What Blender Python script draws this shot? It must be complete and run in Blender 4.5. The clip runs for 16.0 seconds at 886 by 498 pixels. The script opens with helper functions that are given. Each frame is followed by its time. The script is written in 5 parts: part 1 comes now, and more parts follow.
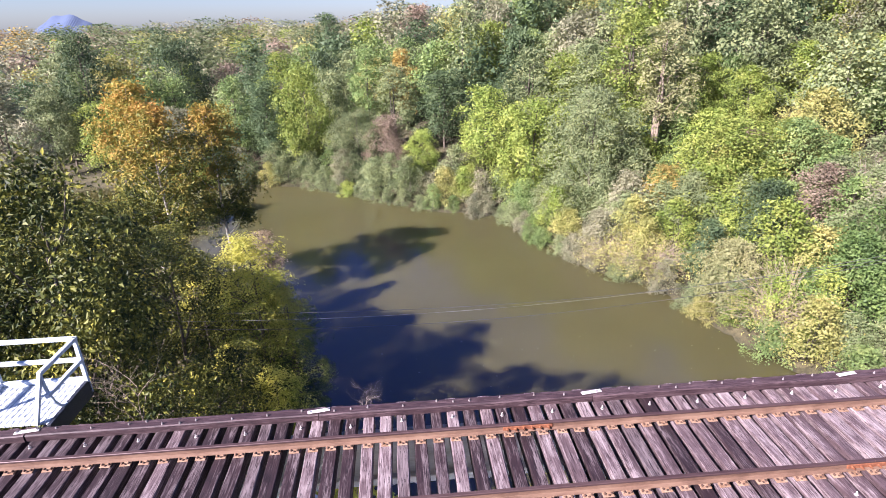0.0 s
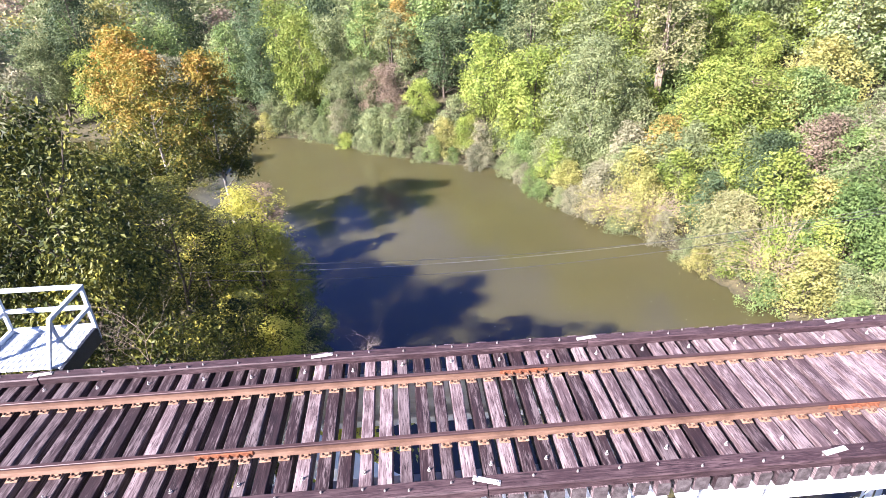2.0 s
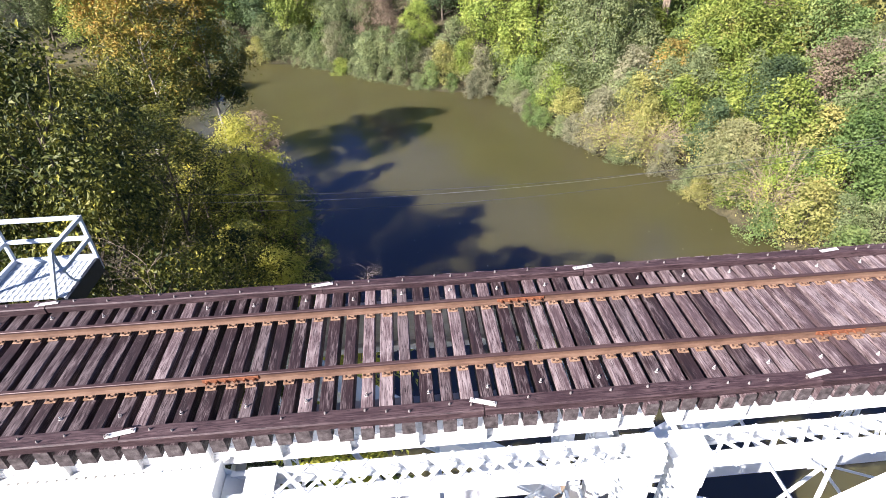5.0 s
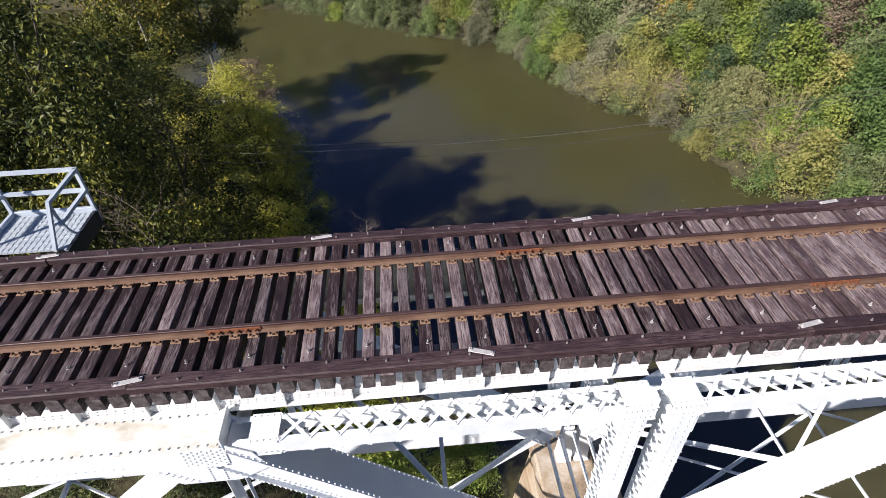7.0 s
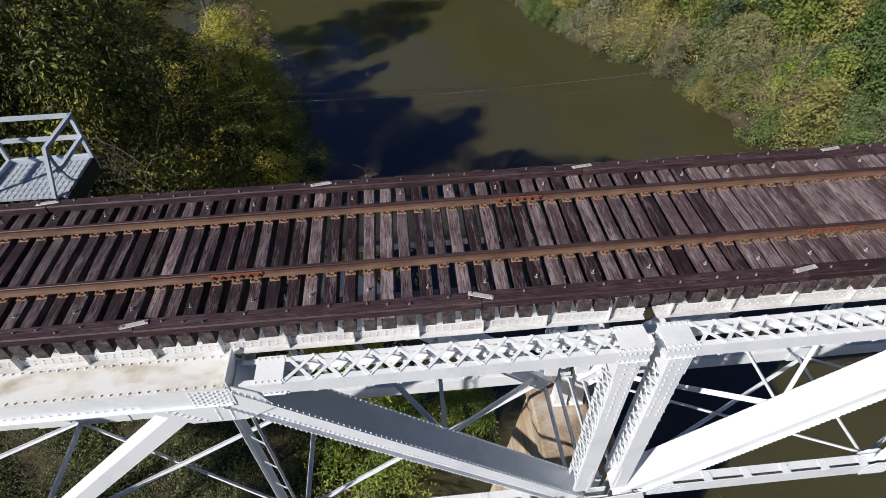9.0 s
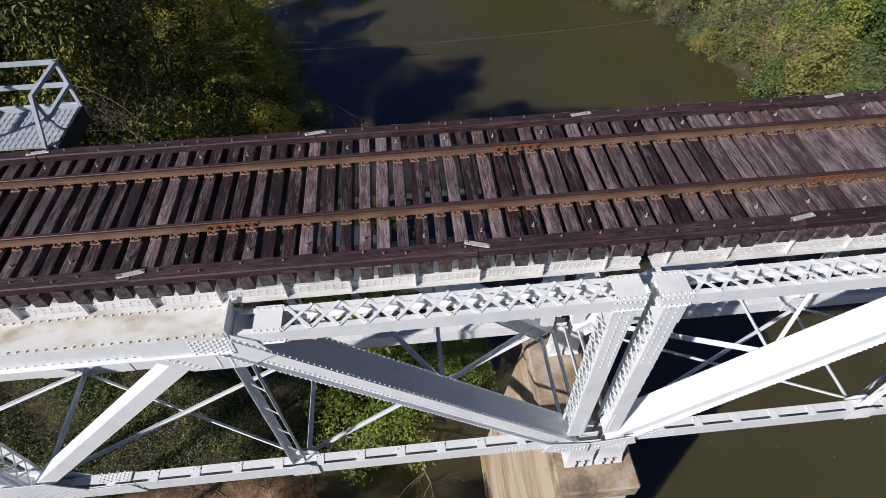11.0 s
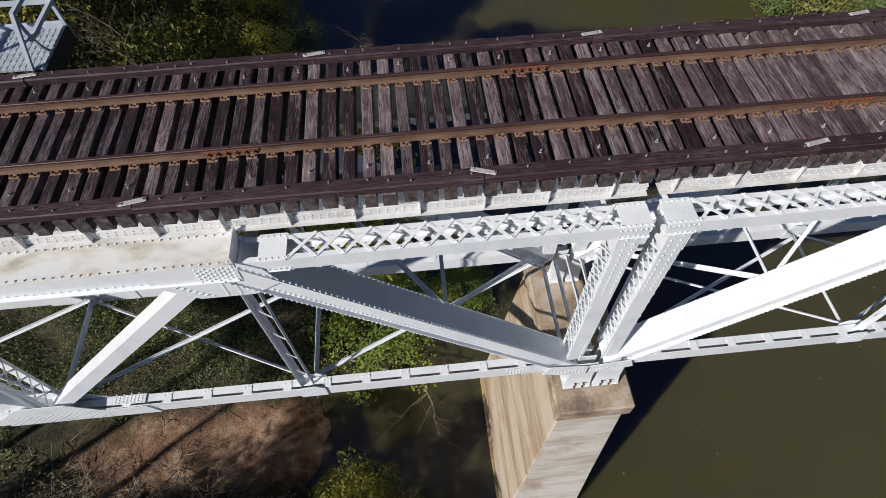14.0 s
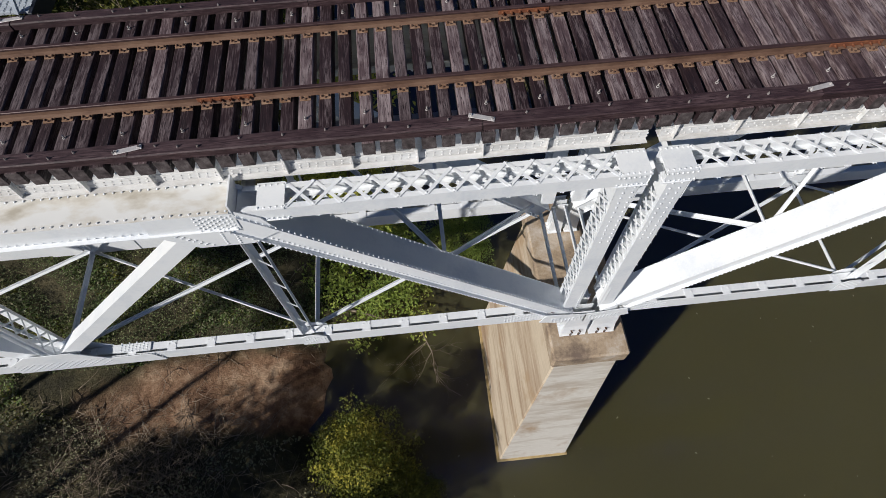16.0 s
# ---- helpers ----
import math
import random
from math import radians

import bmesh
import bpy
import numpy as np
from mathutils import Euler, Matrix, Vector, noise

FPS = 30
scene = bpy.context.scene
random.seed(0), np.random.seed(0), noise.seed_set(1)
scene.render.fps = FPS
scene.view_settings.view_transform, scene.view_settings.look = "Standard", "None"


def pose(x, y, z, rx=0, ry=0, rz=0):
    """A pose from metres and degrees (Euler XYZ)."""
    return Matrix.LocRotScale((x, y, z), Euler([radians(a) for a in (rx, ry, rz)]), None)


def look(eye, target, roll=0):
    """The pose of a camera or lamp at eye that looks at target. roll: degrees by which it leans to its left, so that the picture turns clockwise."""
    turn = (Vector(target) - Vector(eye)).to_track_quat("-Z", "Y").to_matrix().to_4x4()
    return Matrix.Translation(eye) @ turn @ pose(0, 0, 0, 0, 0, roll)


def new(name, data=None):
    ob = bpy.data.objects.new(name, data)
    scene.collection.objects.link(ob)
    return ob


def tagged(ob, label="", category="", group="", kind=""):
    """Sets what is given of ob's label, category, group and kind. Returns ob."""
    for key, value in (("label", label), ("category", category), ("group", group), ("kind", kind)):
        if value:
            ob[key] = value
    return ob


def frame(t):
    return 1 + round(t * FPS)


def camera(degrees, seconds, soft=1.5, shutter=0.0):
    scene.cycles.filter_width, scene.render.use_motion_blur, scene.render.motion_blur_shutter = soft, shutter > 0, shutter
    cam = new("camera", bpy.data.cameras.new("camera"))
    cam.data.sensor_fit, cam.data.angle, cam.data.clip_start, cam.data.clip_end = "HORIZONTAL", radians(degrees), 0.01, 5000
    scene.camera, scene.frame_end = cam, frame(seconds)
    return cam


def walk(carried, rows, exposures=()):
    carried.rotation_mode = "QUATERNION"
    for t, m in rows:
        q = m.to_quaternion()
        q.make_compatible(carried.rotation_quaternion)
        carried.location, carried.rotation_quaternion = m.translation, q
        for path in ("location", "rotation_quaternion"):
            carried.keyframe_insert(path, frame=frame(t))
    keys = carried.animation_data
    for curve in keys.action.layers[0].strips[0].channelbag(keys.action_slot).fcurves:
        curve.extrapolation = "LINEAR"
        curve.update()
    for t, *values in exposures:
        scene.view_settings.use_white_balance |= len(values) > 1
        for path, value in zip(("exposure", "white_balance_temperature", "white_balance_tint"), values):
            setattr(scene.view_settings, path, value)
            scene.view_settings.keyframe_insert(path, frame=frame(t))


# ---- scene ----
cam = camera(77.4, 16.0, 0.7)
PATH = [
    (0, (0.837, -7.219, 6.994), (0.976, -5.376, 6.229), -1.3),
    (0.5, (0.834, -7.261, 6.995), (0.973, -5.435, 6.191), -1.3),
    (1, (0.847, -7.305, 6.991), (0.982, -5.497, 6.148), -1.3),
    (1.5, (0.842, -7.339, 6.997), (0.975, -5.549, 6.115), -1.3),
    (2, (0.829, -7.366, 6.982), (0.961, -5.595, 6.063), -1.3),
    (2.5, (0.82, -7.372, 6.981), (0.95, -5.621, 6.024), -1.4),
    (3, (0.815, -7.361, 6.976), (0.943, -5.63, 5.982), -1.4),
    (3.5, (0.814, -7.368, 6.989), (0.941, -5.659, 5.958), -1.4),
    (4, (0.826, -7.378, 6.986), (0.951, -5.69, 5.92), -1.4),
    (6.5, (0.843, -7.376, 6.98), (0.957, -5.81, 5.741), -1.5),
    (7, (0.839, -7.384, 6.994), (0.951, -5.846, 5.721), -1.5),
    (7.5, (0.826, -7.412, 6.983), (0.936, -5.9, 5.678), -1.5),
    (8, (0.81, -7.435, 6.968), (0.918, -5.952, 5.63), -1.5),
    (8.5, (0.795, -7.478, 6.935), (0.901, -6.022, 5.568), -1.5),
    (9, (0.807, -7.514, 6.919), (0.911, -6.086, 5.523), -1.5),
    (11.5, (0.846, -7.569, 6.805), (0.938, -6.291, 5.269), -1.7),
    (12, (0.858, -7.568, 6.802), (0.945, -6.325, 5.237), -1.8),
    (12.5, (0.843, -7.585, 6.786), (0.929, -6.374, 5.196), -1.8),
    (13, (0.826, -7.591, 6.774), (0.905, -6.414, 5.159), -2.0),
    (13.5, (0.761, -7.55, 6.751), (0.84, -6.408, 5.112), -1.9),
    (14, (0.727, -7.513, 6.742), (0.806, -6.406, 5.078), -1.8),
    (14.5, (0.737, -7.5, 6.739), (0.813, -6.429, 5.052), -1.9),
    (15, (0.737, -7.503, 6.746), (0.81, -6.469, 5.035), -2.0),
    (15.5, (0.734, -7.54, 6.747), (0.804, -6.542, 5.015), -2.0),
    (16, (0.737, -7.602, 6.733), (0.803, -6.641, 4.981), -2.1),
]
EXPOSURES = [(0, 1.87, 6150, 28), (1.0, 2.08, 6150, 28), (2.0, 2.25, 6200, 25), (3.0, 2.18, 6250, 22), (4.0, 2.02, 6350, 19), (6.5, 0.85, 6430, 14),
             (7.5, 0.45, 6420, 13), (9.0, 0.04, 6420, 12), (11.5, -0.09, 6400, 13), (14.0, -0.14, 6420, 11), (16, -0.18, 6450, 10)]
walk(cam, [(t, look(eye, target, roll)) for t, eye, target, roll in PATH], EXPOSURES)

# ---- light: clear autumn day, sun low on the near left ----
SUN_AZ = radians(216)      # direction of the sun in the plan, from +x towards +y
SUN_EL = radians(35)
world = bpy.data.worlds.new("sky_world")
scene.world = world
world.use_nodes = True
wn, wl = world.node_tree.nodes, world.node_tree.links
sky = wn.new("ShaderNodeTexSky")
sky.sky_type = "NISHITA"
sky.sun_disc = False
sky.sun_elevation = SUN_EL
sky.sun_rotation = radians(90) - SUN_AZ
sky.dust_density = 0.5
sky.ozone_density = 2.0
wn["Background"].inputs["Strength"].default_value = 0.037
cool = wn.new("ShaderNodeMix")          # the camera's cool rendering of blue sky
cool.data_type, cool.blend_type = "RGBA", "MULTIPLY"
cool.inputs[0].default_value, cool.inputs[7].default_value = 1.0, (0.80, 0.94, 1.24, 1)
wl.new(sky.outputs["Color"], cool.inputs[6])
wl.new(cool.outputs[2], wn["Background"].inputs["Color"])
sun_data = bpy.data.lights.new("sun", "SUN")
sun_data.energy = 5.0
sun_data.angle = radians(0.8)
sun_data.color = (1.0, 0.955, 0.89)
sun_ob = new("sun", sun_data)
toward = Vector((math.cos(SUN_EL) * math.cos(SUN_AZ), math.cos(SUN_EL) * math.sin(SUN_AZ), math.sin(SUN_EL)))
sun_ob.matrix_world = look(toward * 60, (0, 0, 0))

WATER_Z = -23.0

# ---- materials ----


def material(name):
    m = bpy.data.materials.new(name)
    m.use_nodes = True
    return m, m.node_tree.nodes, m.node_tree.links, m.node_tree.nodes["Principled BSDF"]


def ramp(nodes, stops):
    r = nodes.new("ShaderNodeValToRGB")
    while len(r.color_ramp.elements) < len(stops):
        r.color_ramp.elements.new(0.5)
    for e, (p, c) in zip(r.color_ramp.elements, stops):
        e.position, e.color = p, (*c, 1)
    return r


def noise_tex(nodes, links, vec, scale, detail=4.0, rough=0.55):
    n = nodes.new("ShaderNodeTexNoise")
    n.inputs["Scale"].default_value, n.inputs["Detail"].default_value, n.inputs["Roughness"].default_value = scale, detail, rough
    if vec is not None:
        links.new(vec, n.inputs["Vector"])
    return n


def mix_colour(nodes, links, fac, a, b, blend="MIX"):
    m = nodes.new("ShaderNodeMix")
    m.data_type, m.blend_type = "RGBA", blend
    for sock, v in ((m.inputs[0], fac), (m.inputs[6], a), (m.inputs[7], b)):
        if isinstance(v, (int, float)):
            sock.default_value = v
        elif isinstance(v, tuple):
            sock.default_value = (*v, 1)
        else:
            links.new(v, sock)
    return m.outputs[2]


def coords(nodes, links, scale=(1, 1, 1), shift=True):
    """Object coordinates, scaled, and moved for each object by its own random number."""
    tc = nodes.new("ShaderNodeTexCoord")
    mp = nodes.new("ShaderNodeMapping")
    mp.inputs["Scale"].default_value = scale
    links.new(tc.outputs["Object"], mp.inputs["Vector"])
    if shift:
        oi = nodes.new("ShaderNodeObjectInfo")
        mul = nodes.new("ShaderNodeMath")
        mul.operation, mul.inputs[1].default_value = "MULTIPLY", 57.0
        links.new(oi.outputs["Random"], mul.inputs[0])
        links.new(mul.outputs[0], mp.inputs["Location"])
    return mp.outputs["Vector"]


def bump(nodes, links, bsdf, height, strength, dist=0.02):
    b = nodes.new("ShaderNodeBump")
    b.inputs["Strength"].default_value, b.inputs["Distance"].default_value = strength, dist
    links.new(height, b.inputs["Height"])
    links.new(b.outputs["Normal"], bsdf.inputs["Normal"])


def wood_material(name, dark, mid, pale, along, spread=1.0, wear=0.9):
    """Weathered creosoted timber; along: the axis of the grain."""
    m, n, l, b = material(name)
    sc = [38.0, 38.0, 38.0]
    sc["xyz".index(along)] = 2.4
    grain = noise_tex(n, l, coords(n, l, sc), 1.0, 5, 0.65)
    blot = noise_tex(n, l, coords(n, l), 2.3, 3, 0.6)
    oi = n.new("ShaderNodeObjectInfo")
    add = n.new("ShaderNodeMath")
    add.operation = "MULTIPLY_ADD"
    add.inputs[1].default_value, add.inputs[2].default_value = 0.34 * spread, -0.17 * spread
    l.new(oi.outputs["Random"], add.inputs[0])
    s1 = n.new("ShaderNodeMath")
    s1.operation = "ADD"
    l.new(grain.outputs["Fac"], s1.inputs[0])
    l.new(add.outputs[0], s1.inputs[1])
    s2 = n.new("ShaderNodeMath")
    s2.operation = "MULTIPLY_ADD"
    s2.inputs[1].default_value = 0.45
    l.new(blot.outputs["Fac"], s2.inputs[0])
    l.new(s1.outputs[0], s2.inputs[2])
    r = ramp(n, [(0.42, dark), (0.72, mid), (0.98, pale)])
    l.new(s2.outputs[0], r.inputs[0])
    sc2 = [62.0, 62.0, 62.0]
    sc2["xyz".index(along)] = 5.0
    fleck = noise_tex(n, l, coords(n, l, sc2), 1.0, 4, 0.7)
    patch = noise_tex(n, l, coords(n, l, [v * 0.12 for v in sc2]), 1.0, 3, 0.6)
    fm = n.new("ShaderNodeMath")
    fm.operation = "MULTIPLY"
    l.new(fleck.outputs["Fac"], fm.inputs[0])
    l.new(patch.outputs["Fac"], fm.inputs[1])
    worn = ramp(n, [(0.27, (0, 0, 0)), (0.37, (wear, wear, wear))])
    l.new(fm.outputs[0], worn.inputs[0])
    crack = ramp(n, [(0.37, (1, 1, 1)), (0.43, (0, 0, 0))])
    l.new(fleck.outputs["Fac"], crack.inputs[0])
    c1 = mix_colour(n, l, worn.outputs[0], r.outputs[0], tuple(min(0.6, v * 1.25) for v in pale))
    c2 = mix_colour(n, l, crack.outputs[0], c1, tuple(v * 0.7 for v in dark))
    l.new(c2, b.inputs["Base Color"])
    b.inputs["Roughness"].default_value = 0.62
    b.inputs["Specular IOR Level"].default_value = 0.45
    bump(n, l, b, grain.outputs["Fac"], 0.7, 0.012)
    return m


def mottled(name, a, b2, scale, rough=0.7, metal=0.0, c=None, bump_s=0.3, stretch=(1, 1, 1), spec=0.4):
    """Two or three tones at two scales, with fine relief."""
    m, n, l, b = material(name)
    v = coords(n, l, stretch)
    big = noise_tex(n, l, v, scale, 4, 0.6)
    fine = noise_tex(n, l, v, scale * 9, 4, 0.7)
    s = n.new("ShaderNodeMath")
    s.operation = "MULTIPLY_ADD"
    s.inputs[1].default_value = 0.4
    l.new(fine.outputs["Fac"], s.inputs[0])
    l.new(big.outputs["Fac"], s.inputs[2])
    stops = [(0.5, a), (0.9, b2)] if c is None else [(0.48, a), (0.7, b2), (0.95, c)]
    r = ramp(n, stops)
    l.new(s.outputs[0], r.inputs[0])
    l.new(r.outputs[0], b.inputs["Base Color"])
    b.inputs["Roughness"].default_value, b.inputs["Metallic"].default_value = rough, metal
    b.inputs["Specular IOR Level"].default_value = spec
    if bump_s:
        bump(n, l, b, fine.outputs["Fac"], bump_s, 0.01)
    return m


def leaf_material(name, colours, climb=None, thin=0.30):
    """Foliage: colour by leaf, a slow drift through the crown and from tree to tree; climb: heights between which it turns; thin: how much light comes through."""
    m, n, l, b = material(name)
    geo = n.new("ShaderNodeNewGeometry")
    oi = n.new("ShaderNodeObjectInfo")
    v = coords(n, l)
    drift = noise_tex(n, l, v, 0.7, 5, 0.7)
    s = n.new("ShaderNodeMath")
    s.operation = "MULTIPLY_ADD"
    s.inputs[1].default_value = 0.20
    l.new(geo.outputs["Random Per Island"], s.inputs[0])
    s2 = n.new("ShaderNodeMath")
    s2.operation = "MULTIPLY_ADD"
    s2.inputs[1].default_value = 1.15
    wide = noise_tex(n, l, geo.outputs["Position"], 0.30, 3, 0.6)
    s0 = n.new("ShaderNodeMath")
    s0.operation = "MULTIPLY_ADD"
    s0.inputs[1].default_value, s0.inputs[2].default_value = 1.05, -0.70
    l.new(wide.outputs["Fac"], s0.inputs[0])
    l.new(drift.outputs["Fac"], s2.inputs[0])
    l.new(s0.outputs[0], s2.inputs[2])
    l.new(s2.outputs[0], s.inputs[2])
    fac = s.outputs[0]
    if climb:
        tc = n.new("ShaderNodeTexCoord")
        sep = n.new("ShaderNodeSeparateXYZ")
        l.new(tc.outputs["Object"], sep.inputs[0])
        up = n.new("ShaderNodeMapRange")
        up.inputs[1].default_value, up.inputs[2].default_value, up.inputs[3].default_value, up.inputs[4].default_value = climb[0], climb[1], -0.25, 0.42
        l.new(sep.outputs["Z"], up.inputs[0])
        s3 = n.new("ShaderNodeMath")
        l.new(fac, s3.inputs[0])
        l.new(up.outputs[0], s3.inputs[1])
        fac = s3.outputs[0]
    k = len(colours) - 1
    r = ramp(n, [(0.12 + 0.76 * i / k, c) for i, c in enumerate(colours)])
    l.new(fac, r.inputs[0])
    hsv = n.new("ShaderNodeHueSaturation")
    hr = n.new("ShaderNodeMapRange")
    hr.inputs[3].default_value, hr.inputs[4].default_value = (0.92, 1.36) if thin > 0.27 else (0.8, 1.2)
    l.new(oi.outputs["Random"], hr.inputs[0])
    l.new(hr.outputs[0], hsv.inputs["Value"])
    l.new(r.outputs[0], hsv.inputs["Color"])
    l.new(hsv.outputs[0], b.inputs["Base Color"])
    b.inputs["Roughness"].default_value = 0.55
    b.inputs["Specular IOR Level"].default_value = 0.25
    tr = n.new("ShaderNodeBsdfTranslucent")
    l.new(hsv.outputs[0], tr.inputs["Color"])
    mx = n.new("ShaderNodeMixShader")
    mx.inputs[0].default_value = thin
    l.new(b.outputs[0], mx.inputs[1])
    l.new(tr.outputs[0], mx.inputs[2])
    l.new(mx.outputs[0], n["Material Output"].inputs["Surface"])
    return m


M_TIE = wood_material("weathered_tie_timber", (0.009, 0.0038, 0.0052), (0.026, 0.0122, 0.0150), (0.145, 0.113, 0.117), "y", 1.0, 0.7)
# paler copy of the tie timber; the sheen to the right is in its colour
M_TIE_GREY = wood_material("sheen_pale_tie_timber", (0.030, 0.016, 0.019), (0.098, 0.064, 0.069), (0.29, 0.235, 0.238), "y", 0.85, 0.6)
M_GUARD = wood_material("guard_timber", (0.016, 0.0075, 0.0095), (0.038, 0.019, 0.0225), (0.085, 0.053, 0.056), "x", 0.5)
M_RAIL = mottled("rusty_rail_steel", (0.08, 0.042, 0.028), (0.145, 0.082, 0.055), 5, 0.75, 0.0, (0.20, 0.125, 0.085), 0.2, (0.3, 1, 1))
M_RAILHEAD = mottled("dull_rail_head", (0.045, 0.023, 0.024), (0.085, 0.05, 0.048), 6, 0.5, 0.2, None, 0.1, (0.15, 1, 1))
M_PLATE = mottled("rusty_tie_plate", (0.16, 0.08, 0.04), (0.26, 0.16, 0.105), 9, 0.85, 0.0, (0.36, 0.24, 0.16), 0.3)
M_JOINT = mottled("red_rust_joint_bar", (0.13, 0.04, 0.02), (0.24, 0.09, 0.04), 14, 0.85, 0.0, None, 0.3)
M_DARKIRON = mottled("dark_rusty_iron", (0.05, 0.028, 0.02), (0.13, 0.07, 0.05), 20, 0.8)
M_GALV = mottled("galvanised_strap", (0.50, 0.47, 0.46), (0.68, 0.65, 0.63), 12, 0.5, 0.3)
M_BOLT = mottled("weathered_bolt", (0.16, 0.13, 0.12), (0.36, 0.33, 0.32), 12, 0.6, 0.2)
M_PAINT = mottled("white_bridge_paint", (0.71, 0.745, 0.79), (0.81, 0.835, 0.86), 1.3, 0.45, 0.0, (0.84, 0.86, 0.875), 0.06)
# greyed white: the tie ends' shade on the stringers is in this paint
M_STRINGER = mottled("shade_greyed_white_paint", (0.50, 0.485, 0.465), (0.66, 0.66, 0.655), 1.6, 0.55, 0.0, (0.77, 0.775, 0.78), 0.1, (0.6, 1, 2.5))
M_WALKGREY = mottled("grey_painted_steel", (0.40, 0.45, 0.52), (0.52, 0.57, 0.63), 3, 0.5)
# near-black colour carries the shade on the platform's right edge channel
M_DARKBLUE = mottled("shade_dark_steel", (0.012, 0.014, 0.022), (0.024, 0.027, 0.038), 4, 0.5)
M_GRATE = mottled("galvanised_deck_plank", (0.36, 0.40, 0.45), (0.50, 0.54, 0.58), 6, 0.55, 0.1)
M_BARK = mottled("grey_brown_bark", (0.045, 0.038, 0.030), (0.11, 0.09, 0.07), 3, 0.9, 0.0, (0.20, 0.17, 0.14), 0.6, (4, 4, 1))
M_PALEBARK = mottled("pale_sycamore_bark", (0.20, 0.17, 0.135), (0.38, 0.34, 0.29), 2.2, 0.85, 0.0, (0.54, 0.50, 0.44), 0.4, (3, 3, 1))
M_TWIG = mottled("dead_twig", (0.13, 0.10, 0.07), (0.29, 0.235, 0.18), 3, 0.9)
M_TWIG_BUFF = mottled("buff_twig", (0.20, 0.16, 0.11), (0.36, 0.29, 0.21), 3, 0.9)
M_TWIG_PALE = mottled("pale_grey_twig", (0.30, 0.26, 0.22), (0.50, 0.45, 0.40), 3, 0.9)
M_WIRE = mottled("dark_wire", (0.03, 0.03, 0.03), (0.06, 0.06, 0.06), 3, 0.6)
# the sun's glint on one cable, given to its whole length as pale colour
M_PALEWIRE = mottled("glint_pale_wire", (0.16, 0.16, 0.15), (0.22, 0.22, 0.21), 3, 0.4, 0.3)

M_TIE_END = mottled("grey_end_grain", (0.024, 0.018, 0.019), (0.078, 0.062, 0.063), 9, 0.8, 0.0, (0.16, 0.138, 0.138), 0.3)
LEAF = {
    "dark": leaf_material("dark_green_leaves", [(0.028, 0.050, 0.026), (0.072, 0.110, 0.050), (0.135, 0.175, 0.075)]),
    "green": leaf_material("green_leaves", [(0.06, 0.105, 0.035), (0.15, 0.215, 0.07), (0.28, 0.325, 0.11)]),
    "olive": leaf_material("olive_leaves", [(0.075, 0.100, 0.044), (0.165, 0.200, 0.090), (0.30, 0.32, 0.145)]),
    "lime": leaf_material("lime_leaves", [(0.08, 0.125, 0.026), (0.20, 0.258, 0.052), (0.38, 0.39, 0.10)]),
    "yellow": leaf_material("yellow_leaves", [(0.13, 0.145, 0.045), (0.28, 0.275, 0.085), (0.46, 0.385, 0.145)]),
    "orange": leaf_material("orange_leaves", [(0.14, 0.13, 0.042), (0.31, 0.225, 0.065), (0.44, 0.275, 0.075)]),
    "russet": leaf_material("russet_leaves", [(0.12, 0.10, 0.07), (0.24, 0.18, 0.13), (0.37, 0.29, 0.21)]),
    "pale": leaf_material("pale_dry_leaves", [(0.10, 0.112, 0.062), (0.20, 0.20, 0.12), (0.32, 0.29, 0.185)]),
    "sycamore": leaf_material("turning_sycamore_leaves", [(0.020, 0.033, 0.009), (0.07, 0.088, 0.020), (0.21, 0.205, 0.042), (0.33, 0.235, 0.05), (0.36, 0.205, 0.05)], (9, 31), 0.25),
    # near-black to bright stops: crown hollows' shade and sunlit highlights put into colour
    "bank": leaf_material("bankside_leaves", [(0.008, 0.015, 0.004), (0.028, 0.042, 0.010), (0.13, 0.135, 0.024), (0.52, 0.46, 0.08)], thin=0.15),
    "gold": leaf_material("golden_green_leaves", [(0.03, 0.045, 0.008), (0.13, 0.145, 0.025), (0.40, 0.345, 0.055)], thin=0.25),
    "straw": leaf_material("straw_yellow_leaves", [(0.13, 0.145, 0.065), (0.25, 0.255, 0.115), (0.38, 0.35, 0.17)]),
    "fresh": leaf_material("fresh_green_leaves", [(0.042, 0.080, 0.026), (0.11, 0.170, 0.050), (0.21, 0.270, 0.080)]),
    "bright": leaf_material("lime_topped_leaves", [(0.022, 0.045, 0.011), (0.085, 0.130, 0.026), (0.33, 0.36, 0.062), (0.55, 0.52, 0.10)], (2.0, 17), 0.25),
}


def cover_material():
    """White paint with soft brown stains on the flat of the chord."""
    m, n, l, b = material("stained_white_paint")
    v = coords(n, l, (0.9, 1.6, 1), False)
    big = noise_tex(n, l, v, 1.5, 3, 0.5)
    fine = noise_tex(n, l, v, 14, 4, 0.7)
    r = ramp(n, [(0.50, (0.76, 0.765, 0.755)), (0.61, (0.66, 0.635, 0.58)), (0.74, (0.46, 0.42, 0.35))])
    s = n.new("ShaderNodeMath")
    s.operation, s.inputs[1].default_value = "MULTIPLY_ADD", 0.12
    l.new(fine.outputs["Fac"], s.inputs[0])
    l.new(big.outputs["Fac"], s.inputs[2])
    l.new(s.outputs[0], r.inputs[0])
    l.new(r.outputs[0], b.inputs["Base Color"])
    b.inputs["Roughness"].default_value = 0.5
    return m


